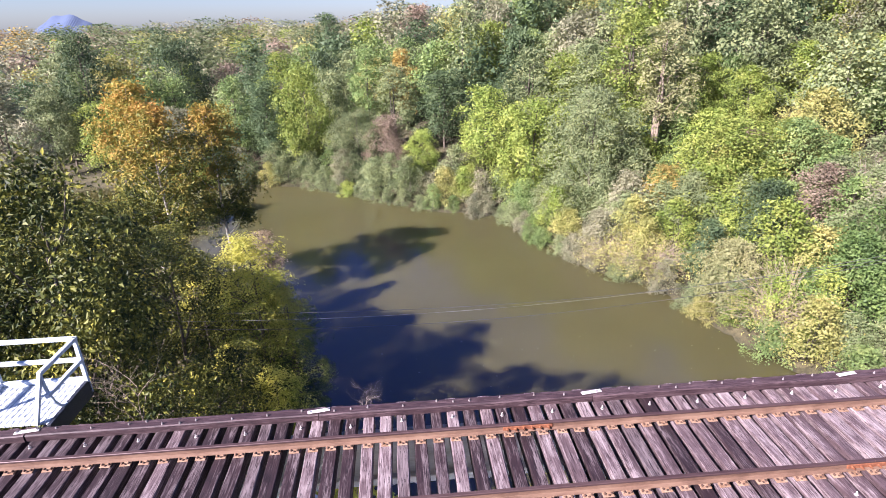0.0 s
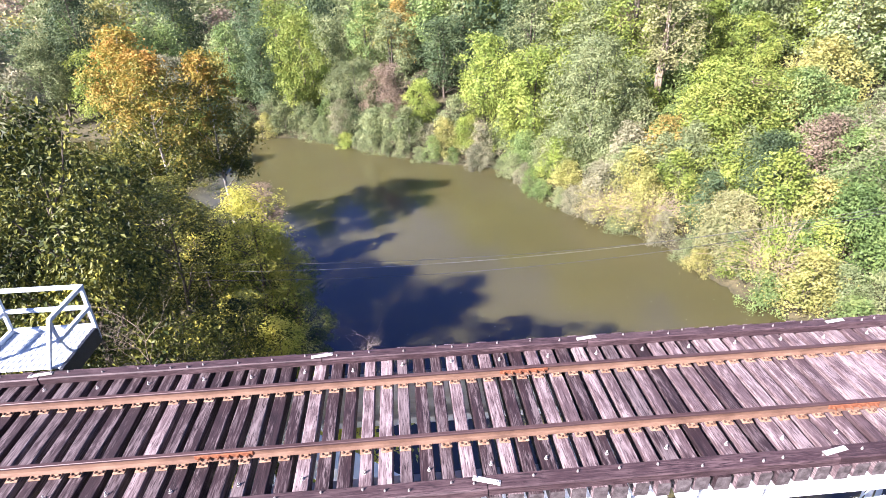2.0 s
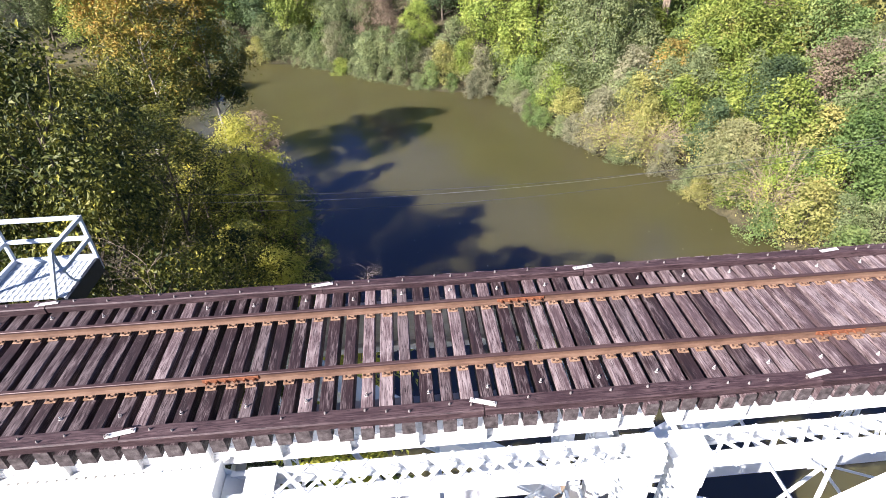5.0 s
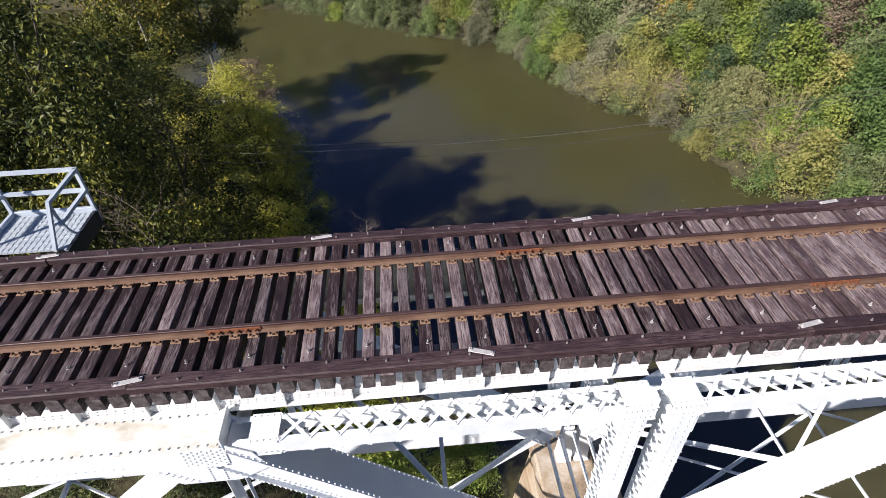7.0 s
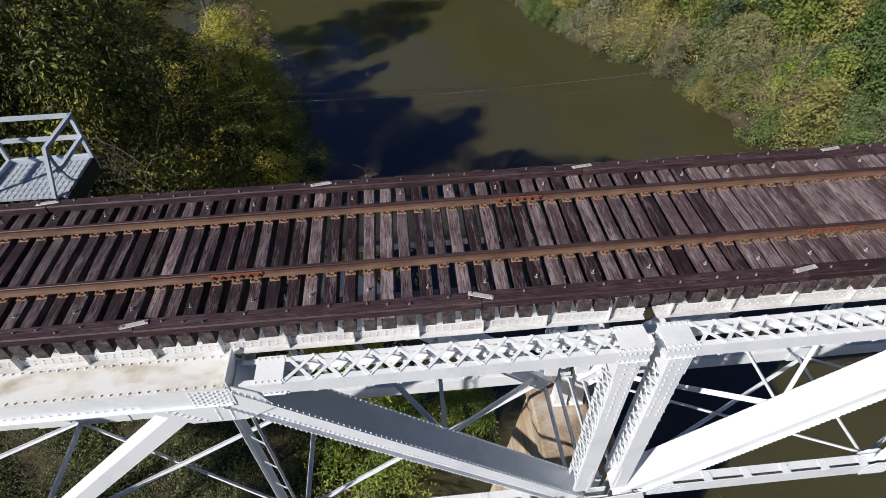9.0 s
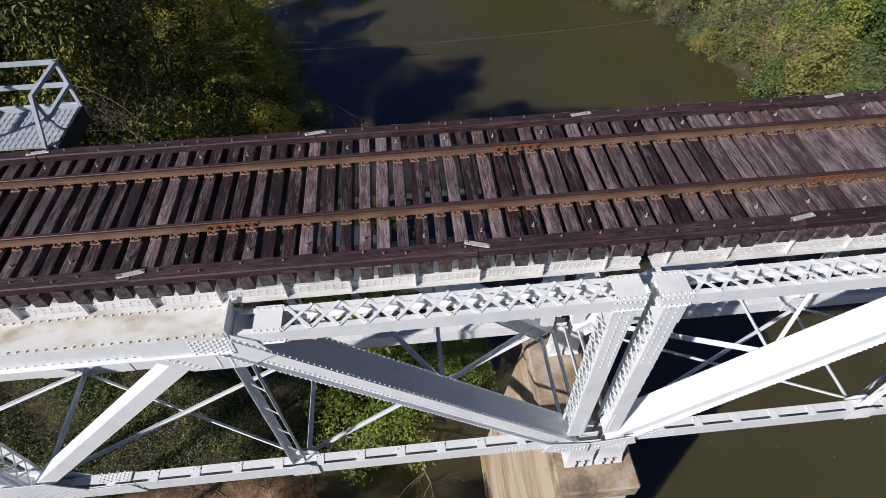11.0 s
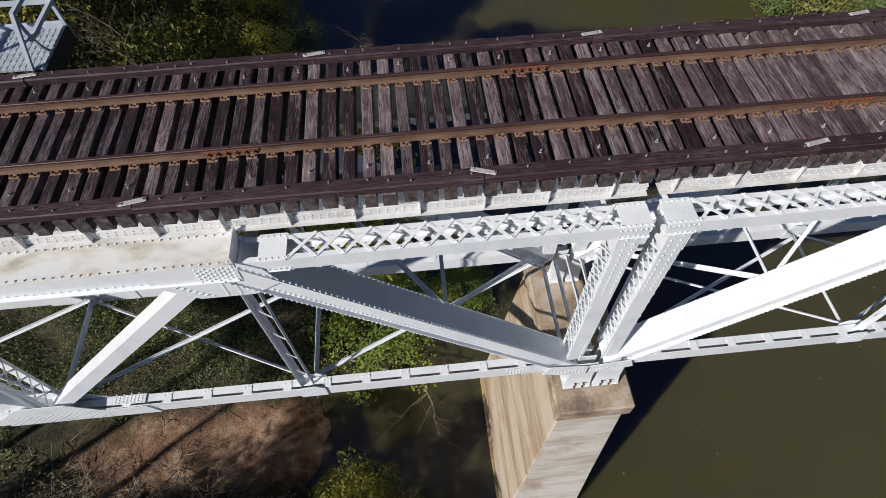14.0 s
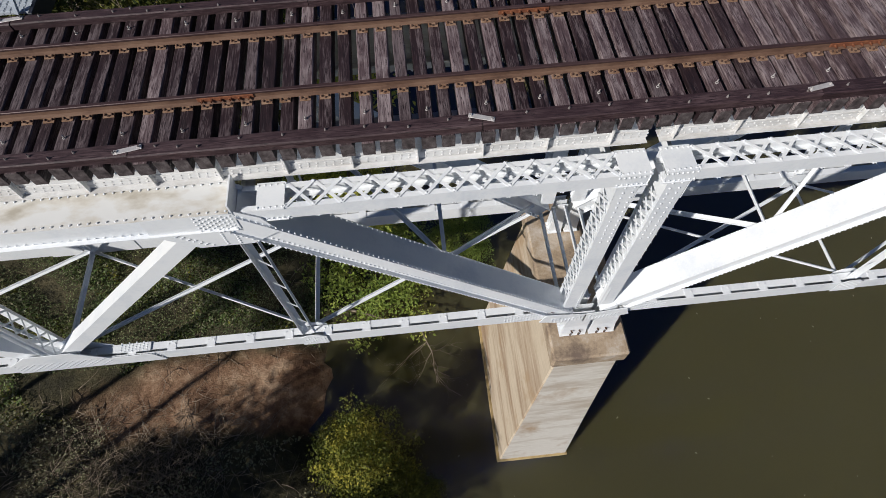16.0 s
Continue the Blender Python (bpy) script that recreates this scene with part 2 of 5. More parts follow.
def pier_face(name, base, pale, stain, across, along):
    """Concrete face: pale boards, brown runs along it and rust stains that start under the cap."""
    m, n, l, b = material(name)
    runs = noise_tex(n, l, coords(n, l, across, False), 1.0, 5, 0.6)
    wide = noise_tex(n, l, coords(n, l, [v * 0.22 for v in across], False), 1.0, 2, 0.5)
    blot = noise_tex(n, l, coords(n, l, (0.55, 0.55, 0.4), False), 1.0, 4, 0.62)
    fine = noise_tex(n, l, coords(n, l, along, False), 1.0, 4, 0.7)
    s = n.new("ShaderNodeMath")
    s.operation, s.inputs[1].default_value = "MULTIPLY_ADD", 0.7
    l.new(runs.outputs["Fac"], s.inputs[0])
    l.new(wide.outputs["Fac"], s.inputs[2])
    pick = ramp(n, [(0.62, (1, 1, 1)), (0.92, (0, 0, 0))])
    l.new(s.outputs[0], pick.inputs[0])
    c = mix_colour(n, l, fine.outputs["Fac"], base, pale)
    amount = n.new("ShaderNodeMath")
    amount.operation, amount.inputs[1].default_value = "MULTIPLY", stain[1]
    l.new(pick.outputs[0], amount.inputs[0])
    c = mix_colour(n, l, amount.outputs[0], c, stain[0])
    rust = ramp(n, [(0.56, (0, 0, 0)), (0.72, (0.75, 0.75, 0.75))])
    l.new(blot.outputs["Fac"], rust.inputs[0])
    c = mix_colour(n, l, rust.outputs[0], c, (0.36, 0.23, 0.12))
    l.new(c, b.inputs["Base Color"])
    b.inputs["Roughness"].default_value = 0.88
    bump(n, l, b, fine.outputs["Fac"], 0.5, 0.02)
    return m


def water_material():
    """Slow silty river: olive-brown body under a smooth surface with faint ripples."""
    m, n, l, b = material("silty_river_water")
    v = coords(n, l, (1, 1, 1), False)
    big = noise_tex(n, l, v, 0.035, 3, 0.55)
    r = ramp(n, [(0.3, (0.070, 0.064, 0.025)), (0.7, (0.090, 0.083, 0.034))])
    l.new(big.outputs["Fac"], r.inputs[0])
    l.new(r.outputs[0], b.inputs["Base Color"])
    b.inputs["Subsurface Weight"].default_value = 1.0       # silt scatters the light sideways below the surface
    b.inputs["Subsurface Radius"].default_value = (1.0, 0.9, 0.55)
    b.inputs["Subsurface Scale"].default_value = 2.2
    b.inputs["Roughness"].default_value = 0.13
    b.inputs["IOR"].default_value = 1.72
    b.inputs["Specular Tint"].default_value = (0.17, 0.24, 1.0, 1)      # blue cast of the shaded surface, put into the reflection's colour
    rip = noise_tex(n, l, coords(n, l, (1, 1.6, 1), False), 1.1, 3, 0.5)
    bump(n, l, b, rip.outputs["Fac"], 0.05, 0.05)
    return m


def ground_material():
    """Leaf litter, dry grass and bare red-brown earth."""
    m, n, l, b = material("river_bank_earth")
    v = coords(n, l, (1, 1, 1), False)
    big = noise_tex(n, l, v, 0.16, 4, 0.6)
    mid = noise_tex(n, l, v, 0.7, 9, 0.74)
    fine = noise_tex(n, l, v, 12, 4, 0.7)
    litter = ramp(n, [(0.35, (0.022, 0.020, 0.010)), (0.5, (0.055, 0.048, 0.022)), (0.68, (0.12, 0.10, 0.05))])
    l.new(mid.outputs["Fac"], litter.inputs[0])
    soil = ramp(n, [(0.36, (0.10, 0.05, 0.028)), (0.5, (0.23, 0.132, 0.076)), (0.62, (0.42, 0.29, 0.19))])
    l.new(mid.outputs["Fac"], soil.inputs[0])
    # the bare slope of red earth under the bridge, with a ragged edge
    tc = n.new("ShaderNodeTexCoord")
    mp = n.new("ShaderNodeMapping")
    mp.vector_type = "TEXTURE"
    mp.inputs["Location"].default_value, mp.inputs["Scale"].default_value = (-9.5, 0.8, -22), (7.6, 2.9, 9)
    l.new(tc.outputs["Object"], mp.inputs["Vector"])
    ln = n.new("ShaderNodeVectorMath")
    ln.operation = "LENGTH"
    l.new(mp.outputs[0], ln.inputs[0])
    ragged = n.new("ShaderNodeMath")
    ragged.operation, ragged.inputs[1].default_value = "MULTIPLY_ADD", 1.3
    l.new(big.outputs["Fac"], ragged.inputs[0])
    l.new(ln.outputs["Value"], ragged.inputs[2])
    pick = ramp(n, [(0.0, (1, 1, 1)), (0.75, (1, 1, 1)), (0.9, (0, 0, 0))])
    half = n.new("ShaderNodeMath")
    half.operation, half.inputs[1].default_value = "MULTIPLY", 0.55
    l.new(ragged.outputs[0], half.inputs[0])
    l.new(half.outputs[0], pick.inputs[0])
    c = mix_colour(n, l, pick.outputs[0], litter.outputs[0], soil.outputs[0])
    c = mix_colour(n, l, 0.4, c, fine.outputs["Fac"], "OVERLAY")
    l.new(c, b.inputs["Base Color"])
    b.inputs["Roughness"].default_value = 0.95
    bump(n, l, b, mid.outputs["Fac"], 0.8, 0.3)
    return m


M_COVER = cover_material()
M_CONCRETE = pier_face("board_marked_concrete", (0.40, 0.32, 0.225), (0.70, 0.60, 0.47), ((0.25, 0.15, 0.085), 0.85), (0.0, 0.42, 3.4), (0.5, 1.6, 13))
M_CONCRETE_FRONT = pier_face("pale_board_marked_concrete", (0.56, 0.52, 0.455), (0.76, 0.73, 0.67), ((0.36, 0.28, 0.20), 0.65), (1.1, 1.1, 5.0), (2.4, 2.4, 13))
M_CAP = mottled("weathered_cap_concrete", (0.17, 0.125, 0.095), (0.38, 0.29, 0.20), 1.1, 0.85, 0.0, (0.56, 0.50, 0.44), 0.5, (1, 1, 1))
M_FOOTING = mottled("ochre_stained_concrete", (0.30, 0.21, 0.09), (0.48, 0.37, 0.19), 2.0, 0.9, 0.0, None, 0.3)
M_WATER = water_material()
M_GROUND = ground_material()
# blue of the distance haze is put into the ridge's own colour
M_HILL = mottled("hazed_far_hill", (0.055, 0.08, 0.14), (0.08, 0.11, 0.18), 0.01, 0.9, bump_s=0)

# ---- mesh tools ----


def part(name, bm, mat, parent, label="", kind="", smooth=False):
    """Links a bmesh as one mesh object under a thing or a part."""
    me = bpy.data.meshes.new(name)
    bm.to_mesh(me)
    bm.free()
    return part_mesh(name, me, mat, parent, label, kind, smooth)


def part_mesh(name, me, mat, parent, label="", kind="", smooth=False):
    for m in mat if isinstance(mat, (list, tuple)) else [mat]:
        me.materials.append(m)
    if smooth:
        me.polygons.foreach_set("use_smooth", [True] * len(me.polygons))
    ob = new(name, me)
    ob.parent = parent
    return tagged(ob, label, kind=kind)


def piece(name, me, parent, loc=(0, 0, 0), rot=(0, 0, 0)):
    """One more object on a mesh that others share."""
    ob = new(name, me)
    ob.parent = parent
    ob.location, ob.rotation_euler = loc, rot
    return ob


def thing(name, label, category, group="", kind="", loc=(0, 0, 0)):
    ob = new(name)
    ob.location = loc
    ob.empty_display_size = 0.2
    return tagged(ob, label, category, group, kind)


def mesh_of(name, verts, faces, mats=()):
    me = bpy.data.meshes.new(name)
    me.from_pydata(verts, [], faces)
    for m in mats:
        me.materials.append(m)
    return me


def block(bm, lo, hi, bevel=0.0, mat=0):
    """A box between two corners."""
    r = bmesh.ops.create_cube(bm, size=1.0)
    vs = r["verts"]
    for v in vs:
        v.co = Vector([lo[i] + (v.co[i] + 0.5) * (hi[i] - lo[i]) for i in range(3)])
    fs = {f for v in vs for f in v.link_faces}
    for f in fs:
        f.material_index = mat
    if bevel:
        es = list({e for v in vs for e in v.link_edges})
        bmesh.ops.bevel(bm, geom=es, offset=bevel, segments=1, affect="EDGES")
    return vs


def bar(bm, p, q, w, h, side=(0, 1, 0)):
    """A straight bar from p to q; w: its width along side, h: its depth across both."""
    p, q = Vector(p), Vector(q)
    d = (q - p).normalized()
    s = Vector(side)
    s = (s - d * s.dot(d)).normalized()
    u = d.cross(s)
    vs = [bm.verts.new(c + s * (a * w / 2) + u * (b * h / 2)) for c in (p, q) for a, b in ((-1, -1), (1, -1), (1, 1), (-1, 1))]
    for f in ((0, 1, 2, 3), (7, 6, 5, 4), (0, 4, 5, 1), (1, 5, 6, 2), (2, 6, 7, 3), (3, 7, 4, 0)):
        bm.faces.new([vs[i] for i in f])
    return vs


def plate(bm, outline, thick, axis_vec):
    """A flat plate: an outline of points, extruded along a vector."""
    a = Vector(axis_vec).normalized() * thick
    lo = [bm.verts.new(Vector(p)) for p in outline]
    hi = [bm.verts.new(Vector(p) + a) for p in outline]
    bm.faces.new(lo[::-1])
    bm.faces.new(hi)
    n = len(lo)
    for i in range(n):
        bm.faces.new((lo[i], lo[(i + 1) % n], hi[(i + 1) % n], hi[i]))


def section(bm, p, q, outline, side=(0, 1, 0)):
    """A rolled or built-up section: a closed outline of (sideways, upwards) points, drawn out from p to q."""
    p, q = Vector(p), Vector(q)
    d = (q - p).normalized()
    s = Vector(side)
    s = (s - d * s.dot(d)).normalized()
    u = d.cross(s)
    if u.z < 0 or (abs(u.z) < 1e-6 and u.x < 0):
        u = -u
    ends = [[bm.verts.new(c + s * a + u * b) for a, b in outline] for c in (p, q)]
    n = len(outline)
    for i in range(n):
        bm.faces.new((ends[0][i], ends[0][(i + 1) % n], ends[1][(i + 1) % n], ends[1][i]))
    bm.faces.new(ends[0])
    bm.faces.new(ends[1][::-1])
    bmesh.ops.recalc_face_normals(bm, faces=bm.faces)


def hat(hw, hh, t, fl):
    """A box open below, with cover plate and outstanding flanges."""
    return [(-hw - fl, hh), (hw + fl, hh), (hw + fl, hh - t), (hw, hh - t), (hw, -hh + t), (hw + fl, -hh + t), (hw + fl, -hh), (hw - t, -hh), (hw - t, hh - t), (-hw + t, hh - t), (-hw + t, -hh), (-hw - fl, -hh), (-hw - fl, -hh + t), (-hw, -hh + t), (-hw, hh - t), (-hw - fl, hh - t)]


def channel(h, t, fl, s=1, top=None):
    """A channel: web at 0, flanges towards +s."""
    top = fl if top is None else top
    return [(0, -h / 2), (s * fl, -h / 2), (s * fl, -h / 2 + t), (s * t, -h / 2 + t), (s * t, h / 2 - t), (s * top, h / 2 - t), (s * top, h / 2), (0, h / 2)]


def i_beam(w, h, t):
    return [(-w / 2, -h / 2), (w / 2, -h / 2), (w / 2, -h / 2 + t), (t / 2, -h / 2 + t), (t / 2, h / 2 - t), (w / 2, h / 2 - t), (w / 2, h / 2), (-w / 2, h / 2), (-w / 2, h / 2 - t), (-t / 2, h / 2 - t), (-t / 2, -h / 2 + t), (-w / 2, -h / 2 + t)]


def angle_iron(w, t=0.012):
    return [(-w / 2, -w / 2), (w / 2, -w / 2), (w / 2, -w / 2 + t), (-w / 2 + t, -w / 2 + t), (-w / 2 + t, w / 2), (-w / 2, w / 2)]


class Rivets:
    """Collects domed rivet heads into one mesh."""

    def __init__(self):
        self.v, self.f = [], []

    def head(self, p, nrm, r=0.023):
        p, nrm = Vector(p), Vector(nrm).normalized()
        a = nrm.orthogonal().normalized()
        b = nrm.cross(a)
        k = len(self.v)
        for ring, up in ((1.0, 0.0), (0.72, 0.6)):
            for i in range(6):
                t = i * math.pi / 3
                self.v.append(p + (a * math.cos(t) + b * math.sin(t)) * (r * ring) + nrm * (r * up))
        self.v.append(p + nrm * r * 0.85)
        for i in range(6):
            j = (i + 1) % 6
            self.f.append((k + i, k + j, k + 6 + j, k + 6 + i))
            self.f.append((k + 6 + i, k + 6 + j, k + 12))

    def row(self, p, q, step, nrm, r=0.023):
        p, q = Vector(p), Vector(q)
        n = max(1, int((q - p).length / step))
        for i in range(n + 1):
            self.head(p.lerp(q, (i + 0.0) / n), nrm, r)

    def patch(self, p, u, nu, v, nv, nrm, r=0.023):
        p, u, v = Vector(p), Vector(u), Vector(v)
        for i in range(nu):
            for j in range(nv):
                self.head(p + u * i + v * (j + 0.5 * (i % 2)), nrm, r)

    def done(self, parent, mat, name="rivets"):
        if self.v:
            part_mesh(name, mesh_of(name, self.v, self.f), mat, parent, "", "stuff")


def tube_arrays(path, radii, sides=6):
    """Vertices and faces of a tapered round tube along a path."""
    vs, fs = [], []
    n = len(path)
    for i in range(n):
        d = (path[min(i + 1, n - 1)] - path[max(i - 1, 0)]).normalized()
        a = d.orthogonal().normalized()
        b = d.cross(a)
        for k in range(sides):
            t = 2 * math.pi * k / sides
            vs.append(path[i] + (a * math.cos(t) + b * math.sin(t)) * radii[i])
    for i in range(n - 1):
        for k in range(sides):
            j = (k + 1) % sides
            fs.append((i * sides + k, i * sides + j, (i + 1) * sides + j, (i + 1) * sides + k))
    return vs, fs


def tube(bm, path, radii, sides=6):
    vs, fs = tube_arrays([Vector(p) for p in path], radii, sides)
    made = [bm.verts.new(v) for v in vs]
    for f in fs:
        bm.faces.new([made[i] for i in f])

# ---- the bridge: two deck trusses that meet on a concrete pier ----
Y_OUT, Y_IN = 2.0, 1.45            # outer and inner face of each truss, from the track's centre line
TOP, TOP_LOW = -1.32, -1.87        # top chord
BOT_HI, BOT_LOW = -7.75, -8.25     # bottom chord
JOINT_X = 5.10                     # the gap between the spans


def truss_side(span, sx, sy, rich):
    """One truss of a span. sx: +1 if the span runs towards -x from the pier; sy: -1 for the side that faces -y."""

    def P(u, v, z):            # u: metres from the pier's joint into the span, v: 0 at the outer face, 1 at the inner
        return Vector((JOINT_X - sx * u, sy * (Y_OUT + (Y_IN - Y_OUT) * v), z))

    out = Vector((0, sy, 0))
    far_end = 34.0
    u1, u2, u3, u4 = 7.85, 14.5, 21.2, 27.9
    t = 0.022

    # top chord: a riveted box with a stained cover plate
    bm = bmesh.new()
    zm = (TOP + TOP_LOW) / 2
    section(bm, P(u1 - 0.15, 0.5, zm), P(far_end, 0.5, zm), hat(0.275, 0.285, t, 0.085))
    for f in bm.faces:
        f.material_index = 1 if f.normal.z > 0.9 and f.calc_center_median().z > TOP - 0.01 else 0
    chord = part("top_chord", bm, [M_PAINT, M_COVER], span, "riveted white box chord with brown-stained cover plate")
    if rich:
        rv = Rivets()
        for v in (-0.06, 1.05):
            rv.row(P(u1 - 0.1, v, TOP + 0.02), P(u2 + 2, v, TOP + 0.02), 0.155, (0, 0, 1))
        rv.row(P(u1 - 0.1, -0.02, TOP_LOW + 0.06), P(u2 + 2, -0.02, TOP_LOW + 0.06), 0.155, out)
        rv.row(P(u1 - 0.1, -0.02, TOP - 0.07), P(u2 + 2, -0.02, TOP - 0.07), 0.155, out)
        rv.patch(P(u1 + 0.0, -0.025, TOP - 0.12), (sx * -0.075, 0, 0), 15, (0, 0, -0.09), 4, out)
        rv.done(chord, M_PAINT)

    # upper gusset at U1
    for v in (1.03, -0.035):
        bm = bmesh.new()
        zc = TOP
        outline = [P(u1 - 0.62, v, zc - 0.30), P(u1 - 0.20, v, zc + 0.0), P(u1 + 1.45, v, zc - 0.08), P(u1 + 1.45, v, zc - 0.58), P(u1 + 0.75, v, zc - 1.12), P(u1 - 0.25, v, zc - 1.12), P(u1 - 0.85, v, zc - 0.78)]
        plate(bm, outline, 0.02, out)
        g = part("gusset_plate", bm, M_PAINT, span)
    if rich:
        rv = Rivets()
        for k in range(7):
            rv.head(P(u1 + 1.0 - k * 0.085, -0.08, TOP - 0.62 - k * 0.07), out)
            rv.head(P(u1 + 1.13 - k * 0.085, -0.08, TOP - 0.58 - k * 0.07), out)
            rv.head(P(u1 + 0.22, -0.08, TOP - 0.62 - 0.07 * k), out)
            rv.head(P(u1 - 0.02, -0.08, TOP - 0.62 - 0.07 * k), out)
        rv.patch(P(u1 - 0.12, -0.08, TOP - 0.12), (sx * -0.08, 0, 0), 9, (0, 0, -0.10), 5, out)
        rv.done(g, M_PAINT)
    # end diaphragm of the chord box, a bent plate that stands a little proud
    bm = bmesh.new()
    plate(bm, [P(u1 - 0.17, -0.1, TOP + 0.20), P(u1 - 0.17, 1.12, TOP + 0.20), P(u1 - 0.17, 1.12, TOP_LOW), P(u1 - 0.17, -0.1, TOP_LOW)], 0.03, (sx * 1, 0, 0))
    part("end_diaphragm", bm, M_PAINT, span)

    # end post, from U1 down to the shoe
    p, q = Vector((u1 - 0.05, 0, TOP - 0.35)), Vector((0.55, 0, -8.0))
    d = (q - p).normalized()
    nn = Vector((-d.z, 0, d.x))          # across the post, upwards
    if nn.z < 0:
        nn = -nn
    bm = bmesh.new()
    section(bm, P(p.x, 0.5, p.z), P(q.x, 0.5, q.z), hat(0.275, 0.262, t, 0.085))
    post = part("end_post", bm, M_PAINT, span, "inclined riveted box post")
    if rich:
        rv = Rivets()
        wn3 = Vector((-sx * nn.x, 0, nn.z))
        for v in (-0.1, 1.1):
            rv.row(P(p.x + nn.x * 0.272, v, p.z + nn.z * 0.272), P(q.x + nn.x * 0.272, v, q.z + nn.z * 0.272), 0.125, wn3)
        for k in (-0.17, 0.19):
            rv.row(P(p.x + nn.x * k, -0.02, p.z + nn.z * k), P(q.x + nn.x * k, -0.02, q.z + nn.z * k), 0.11, out)
        rv.row(P(p.x + nn.x * -0.25, -0.16, p.z + nn.z * -0.25), P(q.x + nn.x * -0.25, -0.16, q.z + nn.z * -0.25), 0.11, out)
        rv.done(post, M_PAINT)

    # laced strut from U1 to the head of the vertical post
    s0, s1 = 0.16, u1 - 0.32
    zt, zb = -1.42, -1.74
    bm = bmesh.new()
    section(bm, P(s0, 0, (zt + zb) / 2), P(s1, 0, (zt + zb) / 2), channel(zt - zb, 0.018, 0.11, -sy), (0, 1, 0))
    strut = part("laced_strut", bm, M_PAINT, span, "horizontal strut of two channels with crossed lacing bars")
    bm = bmesh.new()
    section(bm, P(s0, 1, (zt + zb) / 2), P(s1, 1, (zt + zb) / 2), channel(zt - zb, 0.018, 0.11, sy), (0, 1, 0))
    part("channel", bm, M_PAINT, strut)
    l0, l1 = 0.73, s1 - 0.79
    n = 12
    step = (l1 - l0) / n
    for i in range(n):
        for kind in (0, 1):
            for z, lift in ((zt + 0.004, 1), (zb - 0.012, -1)):
                ulo, uhi = l0 + step * i, l0 + step * (i + 1)
                va, vb = (0.02, 0.98) if kind == 0 else (0.98, 0.02)
                bm2 = bmesh.new()
                z2 = z + lift * 0.012 * (kind + 0.5)
                pa, pb = P(ulo, va, z2), P(uhi, vb, z2)
                bar(bm2, pa, pb, 0.065, 0.011, (pb - pa).cross(Vector((0, 0, 1))))
                part("lacing_bar", bm2, M_PAINT, strut)
    for ua, ub in ((s0 - 0.03, l0 - 0.02), (l1 + 0.02, s1 - 0.27)):
        for z in (zt + 0.008, zb - 0.008):
            bm = bmesh.new()
            bar(bm, P(ua, 0.5, z), P(ub, 0.5, z), 0.60, 0.016, (0, 1, 0))
            part("batten_plate", bm, M_PAINT, strut)
    if rich:
        rv = Rivets()
        for v in (0.06, 0.94):
            rv.row(P(s0, v, zt + 0.016), P(l0 - 0.05, v, zt + 0.016), 0.09, (0, 0, 1))
            rv.row(P(l1 + 0.05, v, zt + 0.016), P(s1 - 0.3, v, zt + 0.016), 0.09, (0, 0, 1))
            for i in range(n + 1):
                rv.head(P(l0 + step * i, v, zt + 0.032), (0, 0, 1), 0.024)
        rv.row(P(s0, -0.02, zb + 0.05), P(l0, -0.02, zb + 0.05), 0.09, out)
        rv.row(P(s0, -0.02, zt - 0.06), P(l0, -0.02, zt - 0.06), 0.09, out)
        rv.row(P(l1, -0.02, zb + 0.05), P(s1, -0.02, zb + 0.05), 0.09, out)
        rv.done(strut, M_PAINT)

    # vertical post over the shoe: two channels, laced on both sides
    ua, ub = 0.28, 0.78
    za, zb2 = -7.55, -1.74
    bm = bmesh.new()
    um = (ua + ub) / 2 - 0.05
    section(bm, P(um, 0, za), P(um, 0, zb2), [(y, x) for x, y in channel(0.40, 0.018, 0.10, -sy)], (1, 0, 0))
    vpost = part("end_vertical", bm, M_PAINT, span, "upright laced post over the pier")
    bm = bmesh.new()
    section(bm, P(um, 1, za), P(um, 1, zb2), [(y, x) for x, y in channel(0.40, 0.018, 0.10, sy)], (1, 0, 0))
    part("channel", bm, M_PAINT, vpost)
    n2 = 13
    for u in (ub - 0.08, ua - 0.012):
        for i in range(n2):
            zlo, zhi = za + 0.5 + (zb2 - za - 1.1) * i / n2, za + 0.5 + (zb2 - za - 1.1) * (i + 1) / n2
            for kind in (0, 1):
                bm2 = bmesh.new()
                pa, pb = (P(u, 0.05, zlo), P(u, 0.95, zhi)) if kind else (P(u + 0.012, 0.95, zlo), P(u + 0.012, 0.05, zhi))
                bar(bm2, pa, pb, 0.055, 0.011, (pb - pa).cross(Vector((1, 0, 0))))
                part("lacing_bar", bm2, M_PAINT, vpost)
    for u in (ub - 0.08, ua - 0.012):
        bm = bmesh.new()
        plate(bm, [P(u, 0, zb2 - 0.6), P(u, 1, zb2 - 0.6), P(u, 1, zb2), P(u, 0, zb2)], 0.012, (1, 0, 0))
        part("batten_plate", bm, M_PAINT, vpost)
    if rich:
        rv = Rivets()
        for u in (ua + 0.08, ua + 0.26):
            rv.row(P(u, -0.02, zb2 - 0.05), P(u, -0.02, zb2 - 2.1), 0.16, out)
        rv.row(P(ua + 0.08, -0.02, za), P(ua + 0.08, -0.02, za + 1.1), 0.12, out)
        rv.done(vpost, M_PAINT)

    # bottom chord: paired channels with batten plates on top
    c0 = 0.9
    zm = (BOT_HI + BOT_LOW) / 2
    bm = bmesh.new()
    section(bm, P(c0, 0, zm), P(far_end, 0, zm), channel(BOT_HI - BOT_LOW, 0.02, 0.09, -sy, 0.022))
    low = part("bottom_chord", bm, M_PAINT, span, "paired channels joined by batten plates")
    bm = bmesh.new()
